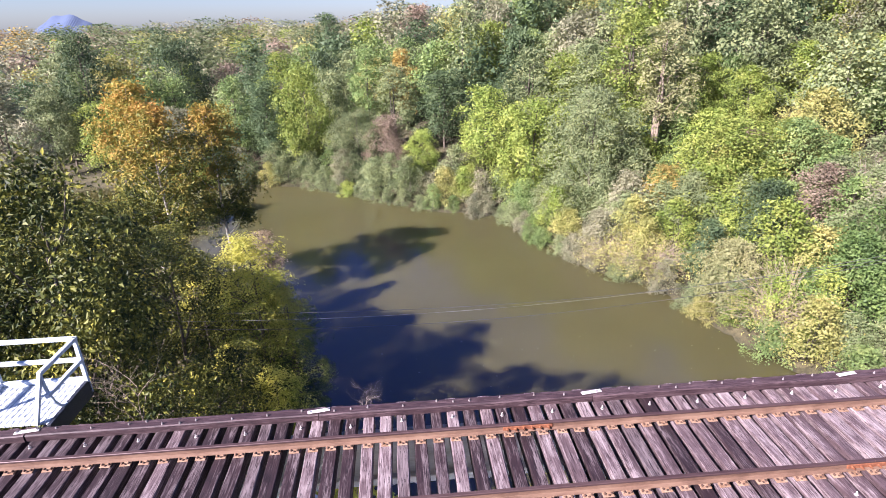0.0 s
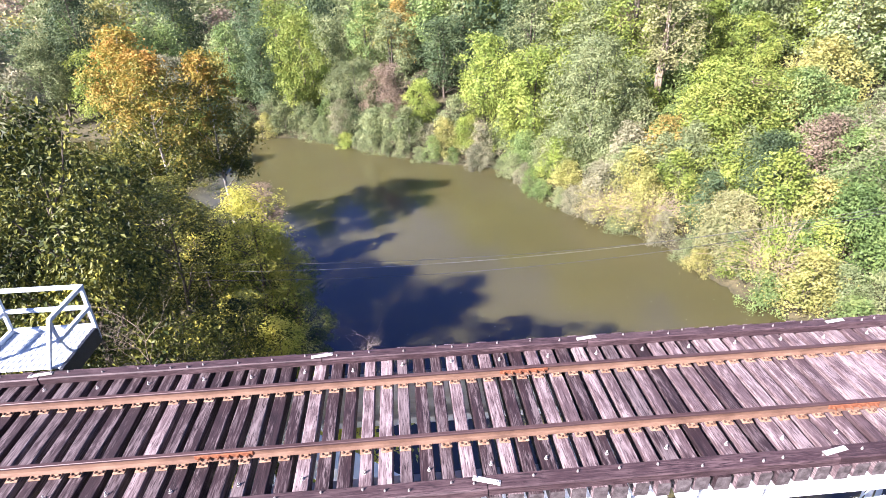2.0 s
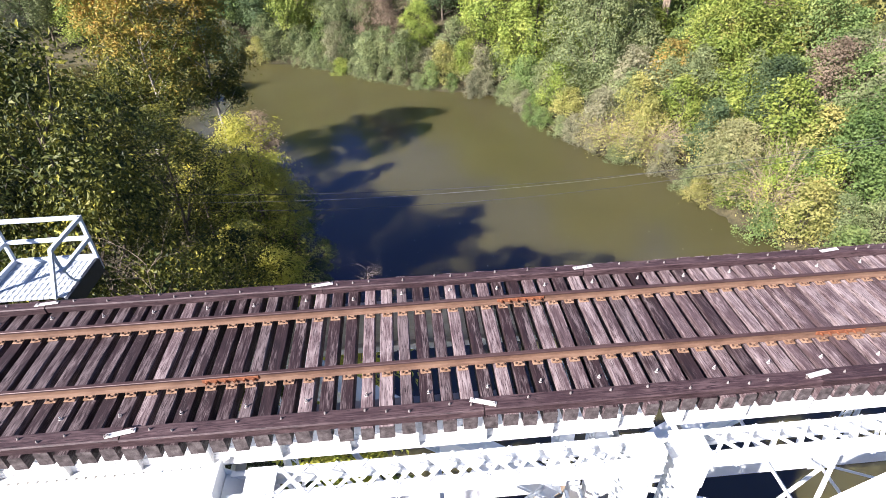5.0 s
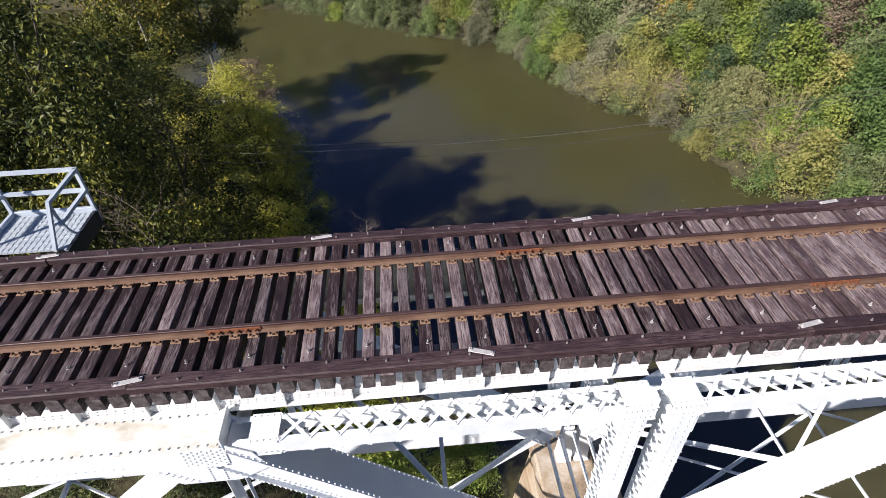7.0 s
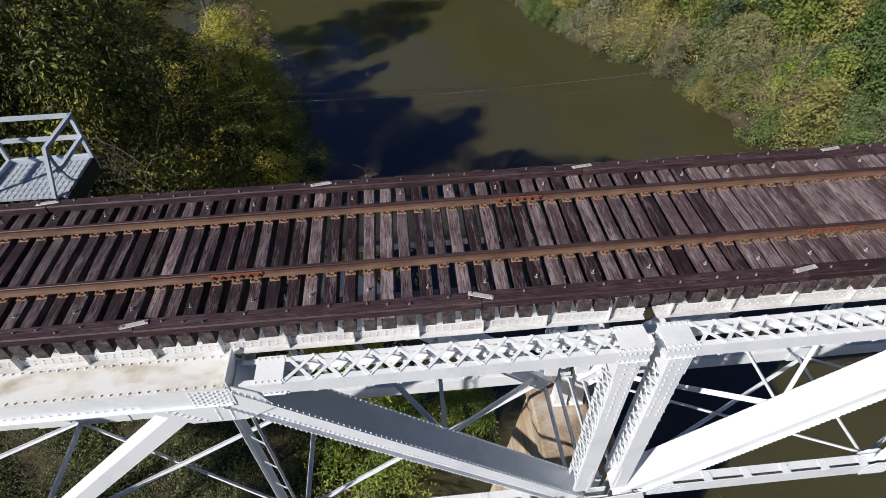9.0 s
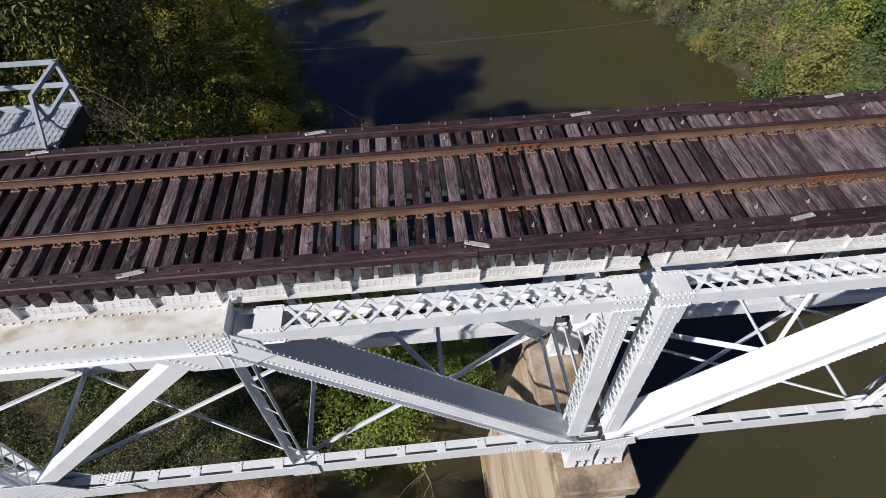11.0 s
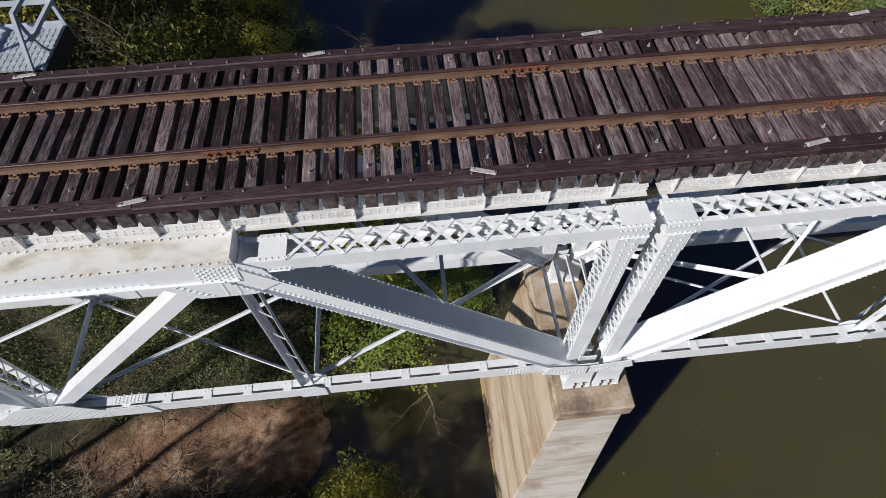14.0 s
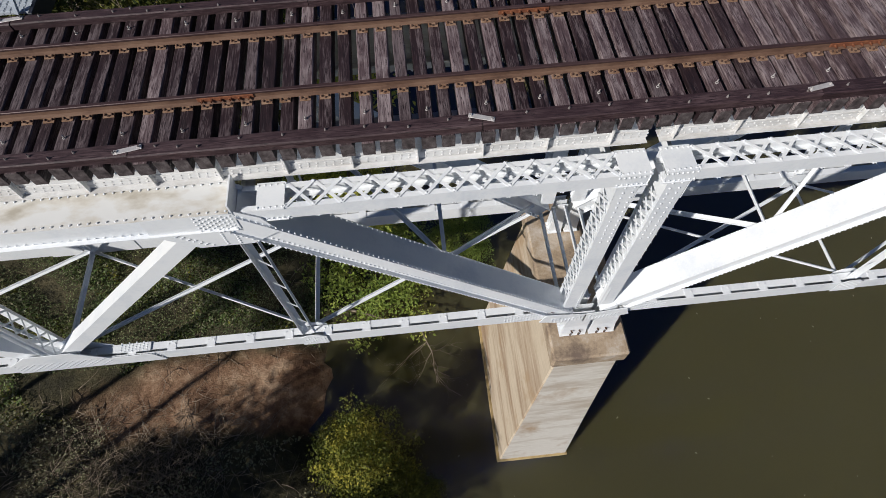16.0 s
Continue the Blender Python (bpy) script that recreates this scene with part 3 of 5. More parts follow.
    section(bm, P(c0, 0.54, zm), P(far_end, 0.54, zm), channel(BOT_HI - BOT_LOW, 0.02, 0.1, sy, 0.205))
    part("channel", bm, M_PAINT, low)
    bat = bmesh.new()
    bar(bat, P(0, 0.42, 0), P(0.23, 0.42, 0), 0.28, 0.016, (0, 1, 0))
    me = bpy.data.meshes.new("batten_plate")
    for v in bat.verts:
        v.co -= P(0.115, 0.42, 0)
    bat.to_mesh(me)
    bat.free()
    me.materials.append(M_PAINT)
    for i in range(int((far_end - 2) / 1.07)):
        u = 1.9 + 1.07 * i
        piece("batten_plate", me, low, P(u, 0.27, BOT_HI + 0.009))
    if rich:
        rv = Rivets()
        for i in range(14):
            u = 1.9 + 1.07 * i
            for du in (-0.08, 0.0, 0.08):
                rv.head(P(u + du, 0.36 + (0.1 if du == 0 else 0), BOT_HI + 0.018), (0, 0, 1))
        rv.patch(P(u2 - 2.6, -0.02, BOT_LOW + 0.08), (sx * -0.09, 0, 0), 20, (0, 0, 0.12), 4, out)
        rv.patch(P(0.95, -0.02, BOT_LOW + 0.08), (sx * -0.09, 0, 0), 16, (0, 0, 0.12), 4, out)
        rv.done(low, M_PAINT)
    # splice plates near L2
    for v in (0.6, -0.04):
        bm = bmesh.new()
        plate(bm, [P(u2 - 2.65, v, BOT_LOW), P(u2 - 2.45, v, BOT_HI), P(u2 - 0.9, v, BOT_HI), P(u2 - 0.9, v, BOT_LOW)], 0.02, out)
        part("splice_plate", bm, M_PAINT, low)
    bm = bmesh.new()
    plate(bm, [P(u2 - 2.4, 0.12, BOT_HI + 0.02), P(u2 - 1.5, 0.12, BOT_HI + 0.02), P(u2 - 1.5, 0.56, BOT_HI + 0.02), P(u2 - 2.4, 0.56, BOT_HI + 0.02)], 0.02, (0, 0, 1))
    sp = part("splice_plate", bm, M_PAINT, low)
    if rich:
        rv = Rivets()
        rv.patch(P(u2 - 2.3, 0.16, BOT_HI + 0.04), (sx * -0.1, 0, 0), 8, (0, -0.07 * sy, 0), 4, (0, 0, 1), 0.024)
        rv.done(sp, M_PAINT)

    # lower gussets at L1, L2
    for u, w in ((u1 - 0.2, 0.36), (u2, 1.35)):
        for v in (0.64, -0.045):
            bm = bmesh.new()
            plate(bm, [P(u - w, v, BOT_LOW + 0.02), P(u - w, v, BOT_HI + 0.02), P(u - w * 0.45, v, BOT_HI + 0.45 * w), P(u + w * 0.45, v, BOT_HI + 0.45 * w), P(u + w, v, BOT_HI + 0.02), P(u + w, v, BOT_LOW + 0.02)], 0.02, out)
            g = part("gusset_plate", bm, M_PAINT, span)
        if rich:
            rv = Rivets()
            rv.patch(P(u - w + 0.08, -0.085, BOT_LOW + 0.1), (sx * -0.085, 0, 0), int(2 * w / 0.085) - 1, (0, 0, 0.13), 4, out)
            rv.done(g, M_PAINT)

    # hanger U1-L1: two angles with small battens
    hang = None
    for u, w in ((u1 + 0.02, 0.15), (u1 - 0.24, 0.05)):
        bm = bmesh.new()
        section(bm, P(u, 0.25, TOP_LOW), P(u, 0.25, BOT_HI), angle_iron(w), (1, 0, 0))
        ob = part("hanger" if hang is None else "angle", bm, M_PAINT, hang or span, "slender pair of angles" if hang is None else "")
        hang = hang or ob
    for i in range(5):
        z = TOP_LOW - 0.9 - i * 1.1
        bm = bmesh.new()
        bar(bm, P(u1 - 0.25, 0.25, z), P(u1 + 0.02, 0.25, z + 0.5), 0.01, 0.04, (0, 1, 0))
        part("lacing_bar", bm, M_PAINT, hang)

    # main diagonals beyond U1, and a post
    for (ua, za3), (ub, zb3), w in (((u1 + 0.35, TOP_LOW + 0.1), (u2 + 0.05, BOT_HI - 0.1), 0.35), ((u3, TOP_LOW), (u2 + 0.1, BOT_HI), 0.45), ((u3, TOP_LOW), (u4, BOT_HI), 0.4)):
        bm = bmesh.new()
        section(bm, P(ua, 0.48, za3), P(ub, 0.48, zb3), hat(0.20, w / 2, 0.02, 0.0))
        part("diagonal", bm, M_PAINT, span, "straight box diagonal")
    vp = None
    for v, s in ((0.1, -sy), (0.85, sy)):
        bm = bmesh.new()
        section(bm, P(u2, v, TOP_LOW), P(u2, v, BOT_HI), [(b, a) for a, b in channel(0.24, 0.014, 0.08, s)], (1, 0, 0))
        ob = part("vertical_post" if vp is None else "channel", bm, M_PAINT, vp or span)
        vp = vp or ob
    for i in range(10):
        z0, z1 = TOP_LOW - 0.4 + (BOT_HI - TOP_LOW + 0.9) * i / 10, TOP_LOW - 0.4 + (BOT_HI - TOP_LOW + 0.9) * (i + 1) / 10
        for pa, pb in ((P(u2 - 0.13, 0.1, z0), P(u2 - 0.13, 0.85, z1)), (P(u2 - 0.145, 0.85, z0), P(u2 - 0.145, 0.1, z1))):
            bm = bmesh.new()
            bar(bm, pa, pb, 0.05, 0.01, (pb - pa).cross(Vector((1, 0, 0))))
            part("lacing_bar", bm, M_PAINT, vp)

    # shoe on the pier
    bm = bmesh.new()
    uc = -0.34 * sx if sx > 0 else 0.40
    z0, z1 = -9.62, -7.95
    wide = 0.80 if rich else 0.46
    for v in (0.0, 0.4, 0.95) if rich else (0.1, 0.4, 0.7):
        plate(bm, [P(uc + 0.02, v, z0), P(uc + wide, v, z0), P(uc + wide - 0.08, v, z1), P(uc + 0.05, v, z1)], 0.025, out)
    vo = -0.2 if rich else 0.0
    plate(bm, [P(uc + 0.02, vo, z0), P(uc + wide + 0.02, vo, z0), P(uc + wide + 0.02, 1.0 if rich else 0.8, z0), P(uc + 0.02, 1.0 if rich else 0.8, z0)], 0.05, (0, 0, 1))
    if rich:
        plate(bm, [P(uc + 0.02, -0.18, z0 + 0.05), P(uc + wide, -0.18, z0 + 0.05), P(uc + wide - 0.05, 0.0, z0 + 0.75), P(uc + 0.04, 0.0, z0 + 0.75)], 0.03, (0, -sy, 0.3))
        plate(bm, [P(-0.02, -0.14, z1), P(1.15, -0.14, z1 + 0.17), P(1.3, -0.14, z1 - 0.28), P(0.7, -0.14, z1 - 0.45), P(-0.02, -0.14, z1 - 0.5)], 0.02, out)
    shoe = part("bearing_shoe", bm, M_PAINT, span, "white cast shoe bolted to the pier")
    for u in (0.25, 0.5) if rich else ():
        for v, dz, way in ((-0.14, 0.32, (0, sy * 0.07, 0.06)), (-0.2, 0.06, (0, 0, 0.1))):
            bm = bmesh.new()
            pp = P(uc + u, v, z0 + dz)
            tube(bm, [pp, pp + Vector(way)], [0.03, 0.028], 6)
            part("anchor_bolt", bm, M_DARKIRON, shoe)
    if rich:
        rv = Rivets()
        rv.row(P(uc + 0.08, -0.04, z1 - 0.62), P(uc + 0.7, -0.04, z1 - 0.62), 0.07, out)
        rv.patch(P(0.15, -0.2, z1 - 0.1), (sx * -0.1, 0, 0), 9, (0, 0, -0.09), 3, out)
        rv.done(shoe, M_PAINT)

    # stringer girder under the ties, with stiffeners
    ys = sy * 1.27
    xs = sorted((JOINT_X - sx * 0.12, JOINT_X - sx * far_end))
    bm = bmesh.new()
    section(bm, (xs[0], ys, -0.7825), (xs[1], ys, -0.7825), i_beam(0.27, 1.015, 0.024))
    girder = part("stringer", bm, M_STRINGER, span, "riveted plate girder with upright stiffeners")
    bm = bmesh.new()
    ya, yb = sorted((ys + sy * 0.013, ys + sy * 0.03))
    block(bm, (xs[0], ya, -1.262), (xs[1], yb, -1.08))
    part("flange_angle", bm, M_STRINGER, girder)
    sm = bmesh.new()
    block(sm, (-0.008, min(0, sy * 0.12), -1.26), (0.008, max(0, sy * 0.12), -0.31))
    block(sm, (-0.06, min(sy * 0.03, sy * 0.045), -1.08), (0.06, max(sy * 0.03, sy * 0.045), -0.31))
    sme = bpy.data.meshes.new("stiffener")
    sm.to_mesh(sme)
    sm.free()
    sme.materials.append(M_STRINGER)
    x = 1.95 - 1.17 * 30
    while x < 40:
        if xs[0] + 0.1 < x < xs[1] - 0.1:
            piece("stiffener", sme, girder, (x, ys, 0))
        x += 1.17
    if rich:
        rv = Rivets()
        rv.row((xs[0] + 0.1, ys + sy * 0.03, -1.13), (xs[1], ys + sy * 0.03, -1.13), 0.15, out, 0.021)
        rv.row((xs[0] + 0.175, ys + sy * 0.03, -1.21), (xs[1], ys + sy * 0.03, -1.21), 0.15, out, 0.021)
        rv.row((xs[0] + 0.1, ys + sy * 0.012, -0.95), (xs[1], ys + sy * 0.012, -0.95), 0.15, out, 0.018)
        rv.done(girder, M_STRINGER)


def truss_span(sx, label):
    span = thing("truss_span", label, "bridge truss", "spans of the bridge")
    truss_side(span, sx, -1, True)
    truss_side(span, sx, 1, False)
    X = lambda u: JOINT_X - sx * u
    u1, u2, u3 = 7.7, 14.5, 21.2

    def brace(name, p, q, w, side):
        bm = bmesh.new()
        section(bm, p, q, angle_iron(w), side)
        part(name, bm, M_PAINT, span)

    zb = BOT_LOW + 0.25
    for ua, ub in ((0.55, u1), (u1, u2), (u2, u3)):          # level cross bracing between the bottom chords
        for s in (-1, 1):
            brace("lateral_brace", (X(ua), s * 1.6, zb + 0.05 * s), (X(ub), -s * 1.6, zb + 0.05 * s), 0.095, (0, 0, 1))
    for u in (0.62, 0.2, u1 - 0.1, u2, u3):                       # struts across
        brace("cross_strut", (X(u), -1.55, zb), (X(u), 1.6, zb), 0.11, (1, 0, 0))
    um, zp = 3.9, -4.8                                      # bracing between the inclined end posts
    brace("cross_strut", (X(um), -1.45, zp), (X(um), 1.45, zp), 0.10, (1, 0, 0))
    brace("portal_brace", (X(um + 0.1), -1.45, zp + 0.1), (X(7.2), 1.45, -2.3), 0.10, (0, 0, 1))
    brace("portal_brace", (X(um - 0.1), -1.45, zp - 0.1), (X(0.9), 1.45, -7.5), 0.10, (0, 0, 1))
    for u in (0.62, u1 - 0.1, u2, u3):
        brace("cross_strut", (X(u), -1.5, TOP_LOW), (X(u), 1.5, TOP_LOW), 0.2, (1, 0, 0))
    return span


def bridge_pier():
    pier = thing("bridge_pier", "tall stained concrete pier standing in the river", "bridge pier")
    cx = 5.5
    bm = bmesh.new()
    rings = []
    for z, hw, hy, lean in ((-10.35, 1.04, 2.72, 0.0), (-16.0, 1.32, 3.18, 0.16), (WATER_Z - 2.5, 1.84, 3.94, 0.39)):
        ch = 0.05
        pts = [(-hw + ch, -hy), (hw - ch, -hy), (hw, -hy + ch), (hw, hy - ch), (hw - ch, hy), (-hw + ch, hy), (-hw, hy - ch), (-hw, -hy + ch)]
        rings.append([bm.verts.new((cx - lean + a, b, z)) for a, b in pts])
    for r0, r1 in zip(rings, rings[1:]):
        for i in range(8):
            bm.faces.new((r0[i], r0[(i + 1) % 8], r1[(i + 1) % 8], r1[i]))
    bm.faces.new(rings[0][::-1])
    bmesh.ops.recalc_face_normals(bm, faces=bm.faces)
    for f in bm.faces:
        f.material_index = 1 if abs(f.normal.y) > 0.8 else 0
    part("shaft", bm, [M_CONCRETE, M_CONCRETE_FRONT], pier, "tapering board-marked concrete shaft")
    bm = bmesh.new()
    block(bm, (cx - 1.19, -2.84, -10.36), (cx + 1.2, 2.84, -9.66), 0.06)
    part("cap", bm, M_CAP, pier, "weathered grey concrete cap with brown stains")
    bm = bmesh.new()
    block(bm, (cx - 2.16, -3.84, WATER_Z - 1.0), (cx + 1.42, 3.84, WATER_Z + 0.10), 0.03)
    part("footing", bm, M_FOOTING, pier, "ochre-stained footing at the waterline")
    return pier


# ---- the track on the bridge ----
TIE_STEP, TIE_W, TIE_H = 0.32, 0.215, 0.275
X0, X1 = -27.0, 27.0
RAIL_Y = 0.7525


def rail_profile():
    return [(-0.068, 0.0), (0.068, 0.0), (0.068, 0.012), (0.012, 0.03), (0.010, 0.11), (0.034, 0.122), (0.034, 0.148), (0.026, 0.155), (-0.026, 0.155), (-0.034, 0.148), (-0.034, 0.122), (-0.010, 0.11), (-0.012, 0.03), (-0.068, 0.012)]


def rail_piece(xa, xb, y):
    """One length of rail with its own tie plates and the joint at its right end."""
    rail = thing("rail", "rusty steel running rail with dull worn head, spiked to timber ties", "rail", "rails of the track")
    bm = bmesh.new()
    prof = rail_profile()
    lo = [bm.verts.new((xa, y + a, 0.022 + b)) for a, b in prof]
    hi = [bm.verts.new((xb, y + a, 0.022 + b)) for a, b in prof]
    n = len(prof)
    bm.faces.new(lo)
    bm.faces.new(hi[::-1])
    for i in range(n):
        f = bm.faces.new((lo[i], hi[i], hi[(i + 1) % n], lo[(i + 1) % n]))
        f.material_index = 1 if i in (5, 6, 7, 8, 9) else 0
    bmesh.ops.recalc_face_normals(bm, faces=bm.faces)
    part("rail_section", bm, [M_RAIL, M_RAILHEAD], rail)
    for s in (-1, 1):
        bm = bmesh.new()
        block(bm, (xb - 0.46, y + s * 0.016 - 0.016, 0.045), (xb + 0.46, y + s * 0.016 + 0.016, 0.125), 0.008)
        for k in range(6):
            bx = xb - 0.38 + k * 0.152
            tube(bm, [(bx, y + s * 0.03, 0.085), (bx, y + s * 0.075, 0.085)], [0.024, 0.022], 6)
            tube(bm, [(bx, y + s * 0.075, 0.085), (bx, y + s * 0.10, 0.085)], [0.012, 0.010], 6)
        part("joint_bar", bm, M_JOINT, rail, "red-rusted bolted joint bar")
    return rail


def tie_plate_mesh():
    bm = bmesh.new()
    block(bm, (-0.09, -0.155, 0.0), (0.09, 0.155, 0.02), 0.004)
    for sy in (-1, 1):
        block(bm, (-0.09, sy * 0.082 - 0.012, 0.02), (0.09, sy * 0.082 + 0.012, 0.032))
        for sx in (-1, 1):
            vs = block(bm, (sx * 0.055 - 0.014, sy * 0.105 - 0.02, 0.02), (sx * 0.055 + 0.014, sy * 0.105 + 0.02, 0.047), 0.005, 1)
    block(bm, (-0.012, -0.148, 0.02), (0.016, -0.118, 0.04), 0.004, 1)
    for f in bm.faces:
        if f.calc_center_median().z > 0.033 or (abs(f.calc_center_median().y) > 0.116 and f.calc_center_median().z > 0.021):
            f.material_index = 1
    me = bpy.data.meshes.new("tie_plate")
    bm.to_mesh(me)
    bm.free()
    me.materials.append(M_PLATE)
    me.materials.append(M_DARKIRON)
    return me


def tie_mesh(rng, k):
    """A sawn timber with rounded, chipped edges and end checks."""
    bm = bmesh.new()
    n = 9
    w, h = TIE_W / 2 + rng.uniform(-0.008, 0.008), TIE_H
    rings = []
    for i in range(n):
        y = -1.89 + 3.71 * i / (n - 1)
        c = 0.014
        j = lambda s=0.006: rng.uniform(-s, s)
        pts = [(-w + j(), -h), (w + j(), -h), (w + j(), -c - abs(j(0.012))), (w - c + j(), j(0.004)), (0.0 + j(), j(0.005)), (-w + c + j(), j(0.004)), (-w + j(), -c - abs(j(0.012)))]
        rings.append([bm.verts.new((a, y, b)) for a, b in pts])
    m = len(rings[0])
    for r0, r1 in zip(rings, rings[1:]):
        for i in range(m):
            bm.faces.new((r0[i], r0[(i + 1) % m], r1[(i + 1) % m], r1[i]))
    bm.faces.new(rings[0])
    bm.faces.new(rings[-1][::-1])
    bmesh.ops.recalc_face_normals(bm, faces=bm.faces)
    me = bpy.data.meshes.new("tie")
    bm.to_mesh(me)
    bm.free()
    me.materials.append(M_TIE)
    me.materials.append(M_TIE_END)
    for f in me.polygons:
        f.material_index = 1 if abs(f.normal.y) > 0.9 else 0
    return me


def track_deck():
    rng = random.Random(5)
    near = [-2.25 + 10.6 * k for k in (-2, -1, 0, 1, 2)]
    far = [2.92 + 10.6 * k for k in (-2, -1, 0, 1, 2)]
    pm = tie_plate_mesh()
    for y, joints in ((-RAIL_Y, near), (RAIL_Y, far)):
        edges = [X0] + [j for j in joints if X0 + 1 < j < X1 - 1] + [X1]
        for a, b in zip(edges, edges[1:]):
            rail = rail_piece(a + 0.002, b - 0.002, y)
            k0 = math.ceil((a) / TIE_STEP)
            while k0 * TIE_STEP < b:
                x = k0 * TIE_STEP
                piece("tie_plate", pm, rail, (x + rng.uniform(-0.02, 0.02), y, 0.001), (0, 0, rng.uniform(-0.03, 0.03)))
                k0 += 1
    deck = thing("timber_deck", "open deck of weathered purple-brown timber ties with guard timbers", "bridge deck")
    # guard timbers, bolted along both edges
    bolt = bmesh.new()
    tube(bolt, [(0, 0, 0), (0, 0, 0.03)], [0.020, 0.017], 8)
    tube(bolt, [(0, 0, 0.0), (0, 0, 0.055)], [0.010, 0.008], 6)
    bolt.faces.new([v for v in bolt.verts if abs(v.co.z - 0.03) < 1e-5])
    bme = bpy.data.meshes.new("bolt")
    bolt.to_mesh(bme)
    bolt.free()
    bme.materials.append(M_BOLT)
    strap = bmesh.new()
    block(strap, (-0.21, -0.045, 0), (0.21, 0.045, 0.012), 0.003)
    for sx in (-0.17, 0.17):
        tube(strap, [(sx, 0, 0.012), (sx, 0, 0.035)], [0.022, 0.018], 6)
    stm = bpy.data.meshes.new("splice_strap")
    strap.to_mesh(stm)
    strap.free()
    stm.materials.append(M_GALV)
    for y0, y1, splices in ((-1.87, -1.605, [-3.63 + 5.45 * k for k in range(-4, 6)]), (1.42, 1.645, [-0.95 + 5.32 * k for k in range(-4, 6)])):
        splices = [s for s in splices if X0 < s < X1]
        edges = [X0] + splices + [X1]
        for a, b in zip(edges, edges[1:]):
            bm = bmesh.new()
            n = 8
            dy = rng.uniform(-0.015, 0.015)
            rings = []
            for i in range(n + 1):
                x = a + 0.006 + (b - a - 0.012) * i / n
                c = 0.02
                j = lambda s=0.005: rng.uniform(-s, s)
                hz = 0.14 + j(0.006)
                rings.append([bm.verts.new(p) for p in ((x, y0 + dy + j(), 0.0), (x, y1 + dy + j(), 0.0), (x, y1 + dy + j(), hz - c), (x, y1 + dy - c, hz), (x, y0 + dy + c, hz + j(0.004)), (x, y0 + dy + j(), hz - c))])
            for r0, r1 in zip(rings, rings[1:]):
                for i in range(6):
                    bm.faces.new((r0[i], r0[(i + 1) % 6], r1[(i + 1) % 6], r1[i]))
            bm.faces.new(rings[0])
            bm.faces.new(rings[-1][::-1])
            bmesh.ops.recalc_face_normals(bm, faces=bm.faces)
            g = part("guard_timber", bm, M_GUARD, deck, "dark guard timber bolted to the tie ends")
            k = math.ceil((a + 0.1) / TIE_STEP)
            while k * TIE_STEP < b - 0.1:
                if k % 2 == 0 or rng.random() < 0.25:
                    piece("bolt", bme, g, (k * TIE_STEP + rng.uniform(-0.03, 0.03), (y0 + y1) / 2 + rng.uniform(-0.06, 0.06), 0.137))
                k += 1
            if b < X1 - 0.1:
                piece("splice_strap", stm, g, (b, (y0 + y1) / 2 + rng.uniform(-0.02, 0.02), 0.146), (0, 0, (-0.33 if abs(b - 1.82) < 1 else 0.19) if y0 < 0 else rng.uniform(0.05, 0.2)))
    # hook bolts on the ties outside the rails
    hook = bmesh.new()
    tube(hook, [(0, 0, 0), (0, 0, 0.02)], [0.03, 0.027], 8)
    tube(hook, [(0, 0, 0.02), (0, 0, 0.07)], [0.014, 0.011], 6)
    hme = bpy.data.meshes.new("hook_bolt")
    hook.to_mesh(hme)
    hook.free()
    hme.materials.append(M_GALV)
    tm = [tie_mesh(rng, k) for k in range(10)]
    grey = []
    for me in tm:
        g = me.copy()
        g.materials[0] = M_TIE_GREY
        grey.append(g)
    k = math.ceil(X0 / TIE_STEP)
    while k * TIE_STEP < X1:
        sheen_pale = rng.random() < min(0.97, max(0.08, 0.22 + 0.11 * (k * TIE_STEP - 0.5)))      # paler ties grow commoner to the right: the deck's sheen put into colour
        tie = piece("tie", (grey if sheen_pale else tm)[rng.randrange(10)], deck, (k * TIE_STEP + rng.uniform(-0.012, 0.012), rng.uniform(-0.03, 0.03), rng.uniform(-0.006, 0.004)), (0, 0, rng.uniform(-0.008, 0.008)))
        if k % 3 == 0:
            piece("hook_bolt", hme, tie, (rng.uniform(-0.03, 0.03), -1.28 + rng.uniform(-0.03, 0.03), 0.0))
        if (k + 1) % 3 == 0:
            piece("hook_bolt", hme, tie, (rng.uniform(-0.03, 0.03), 1.22 + rng.uniform(-0.03, 0.03), 0.0))
        k += 1


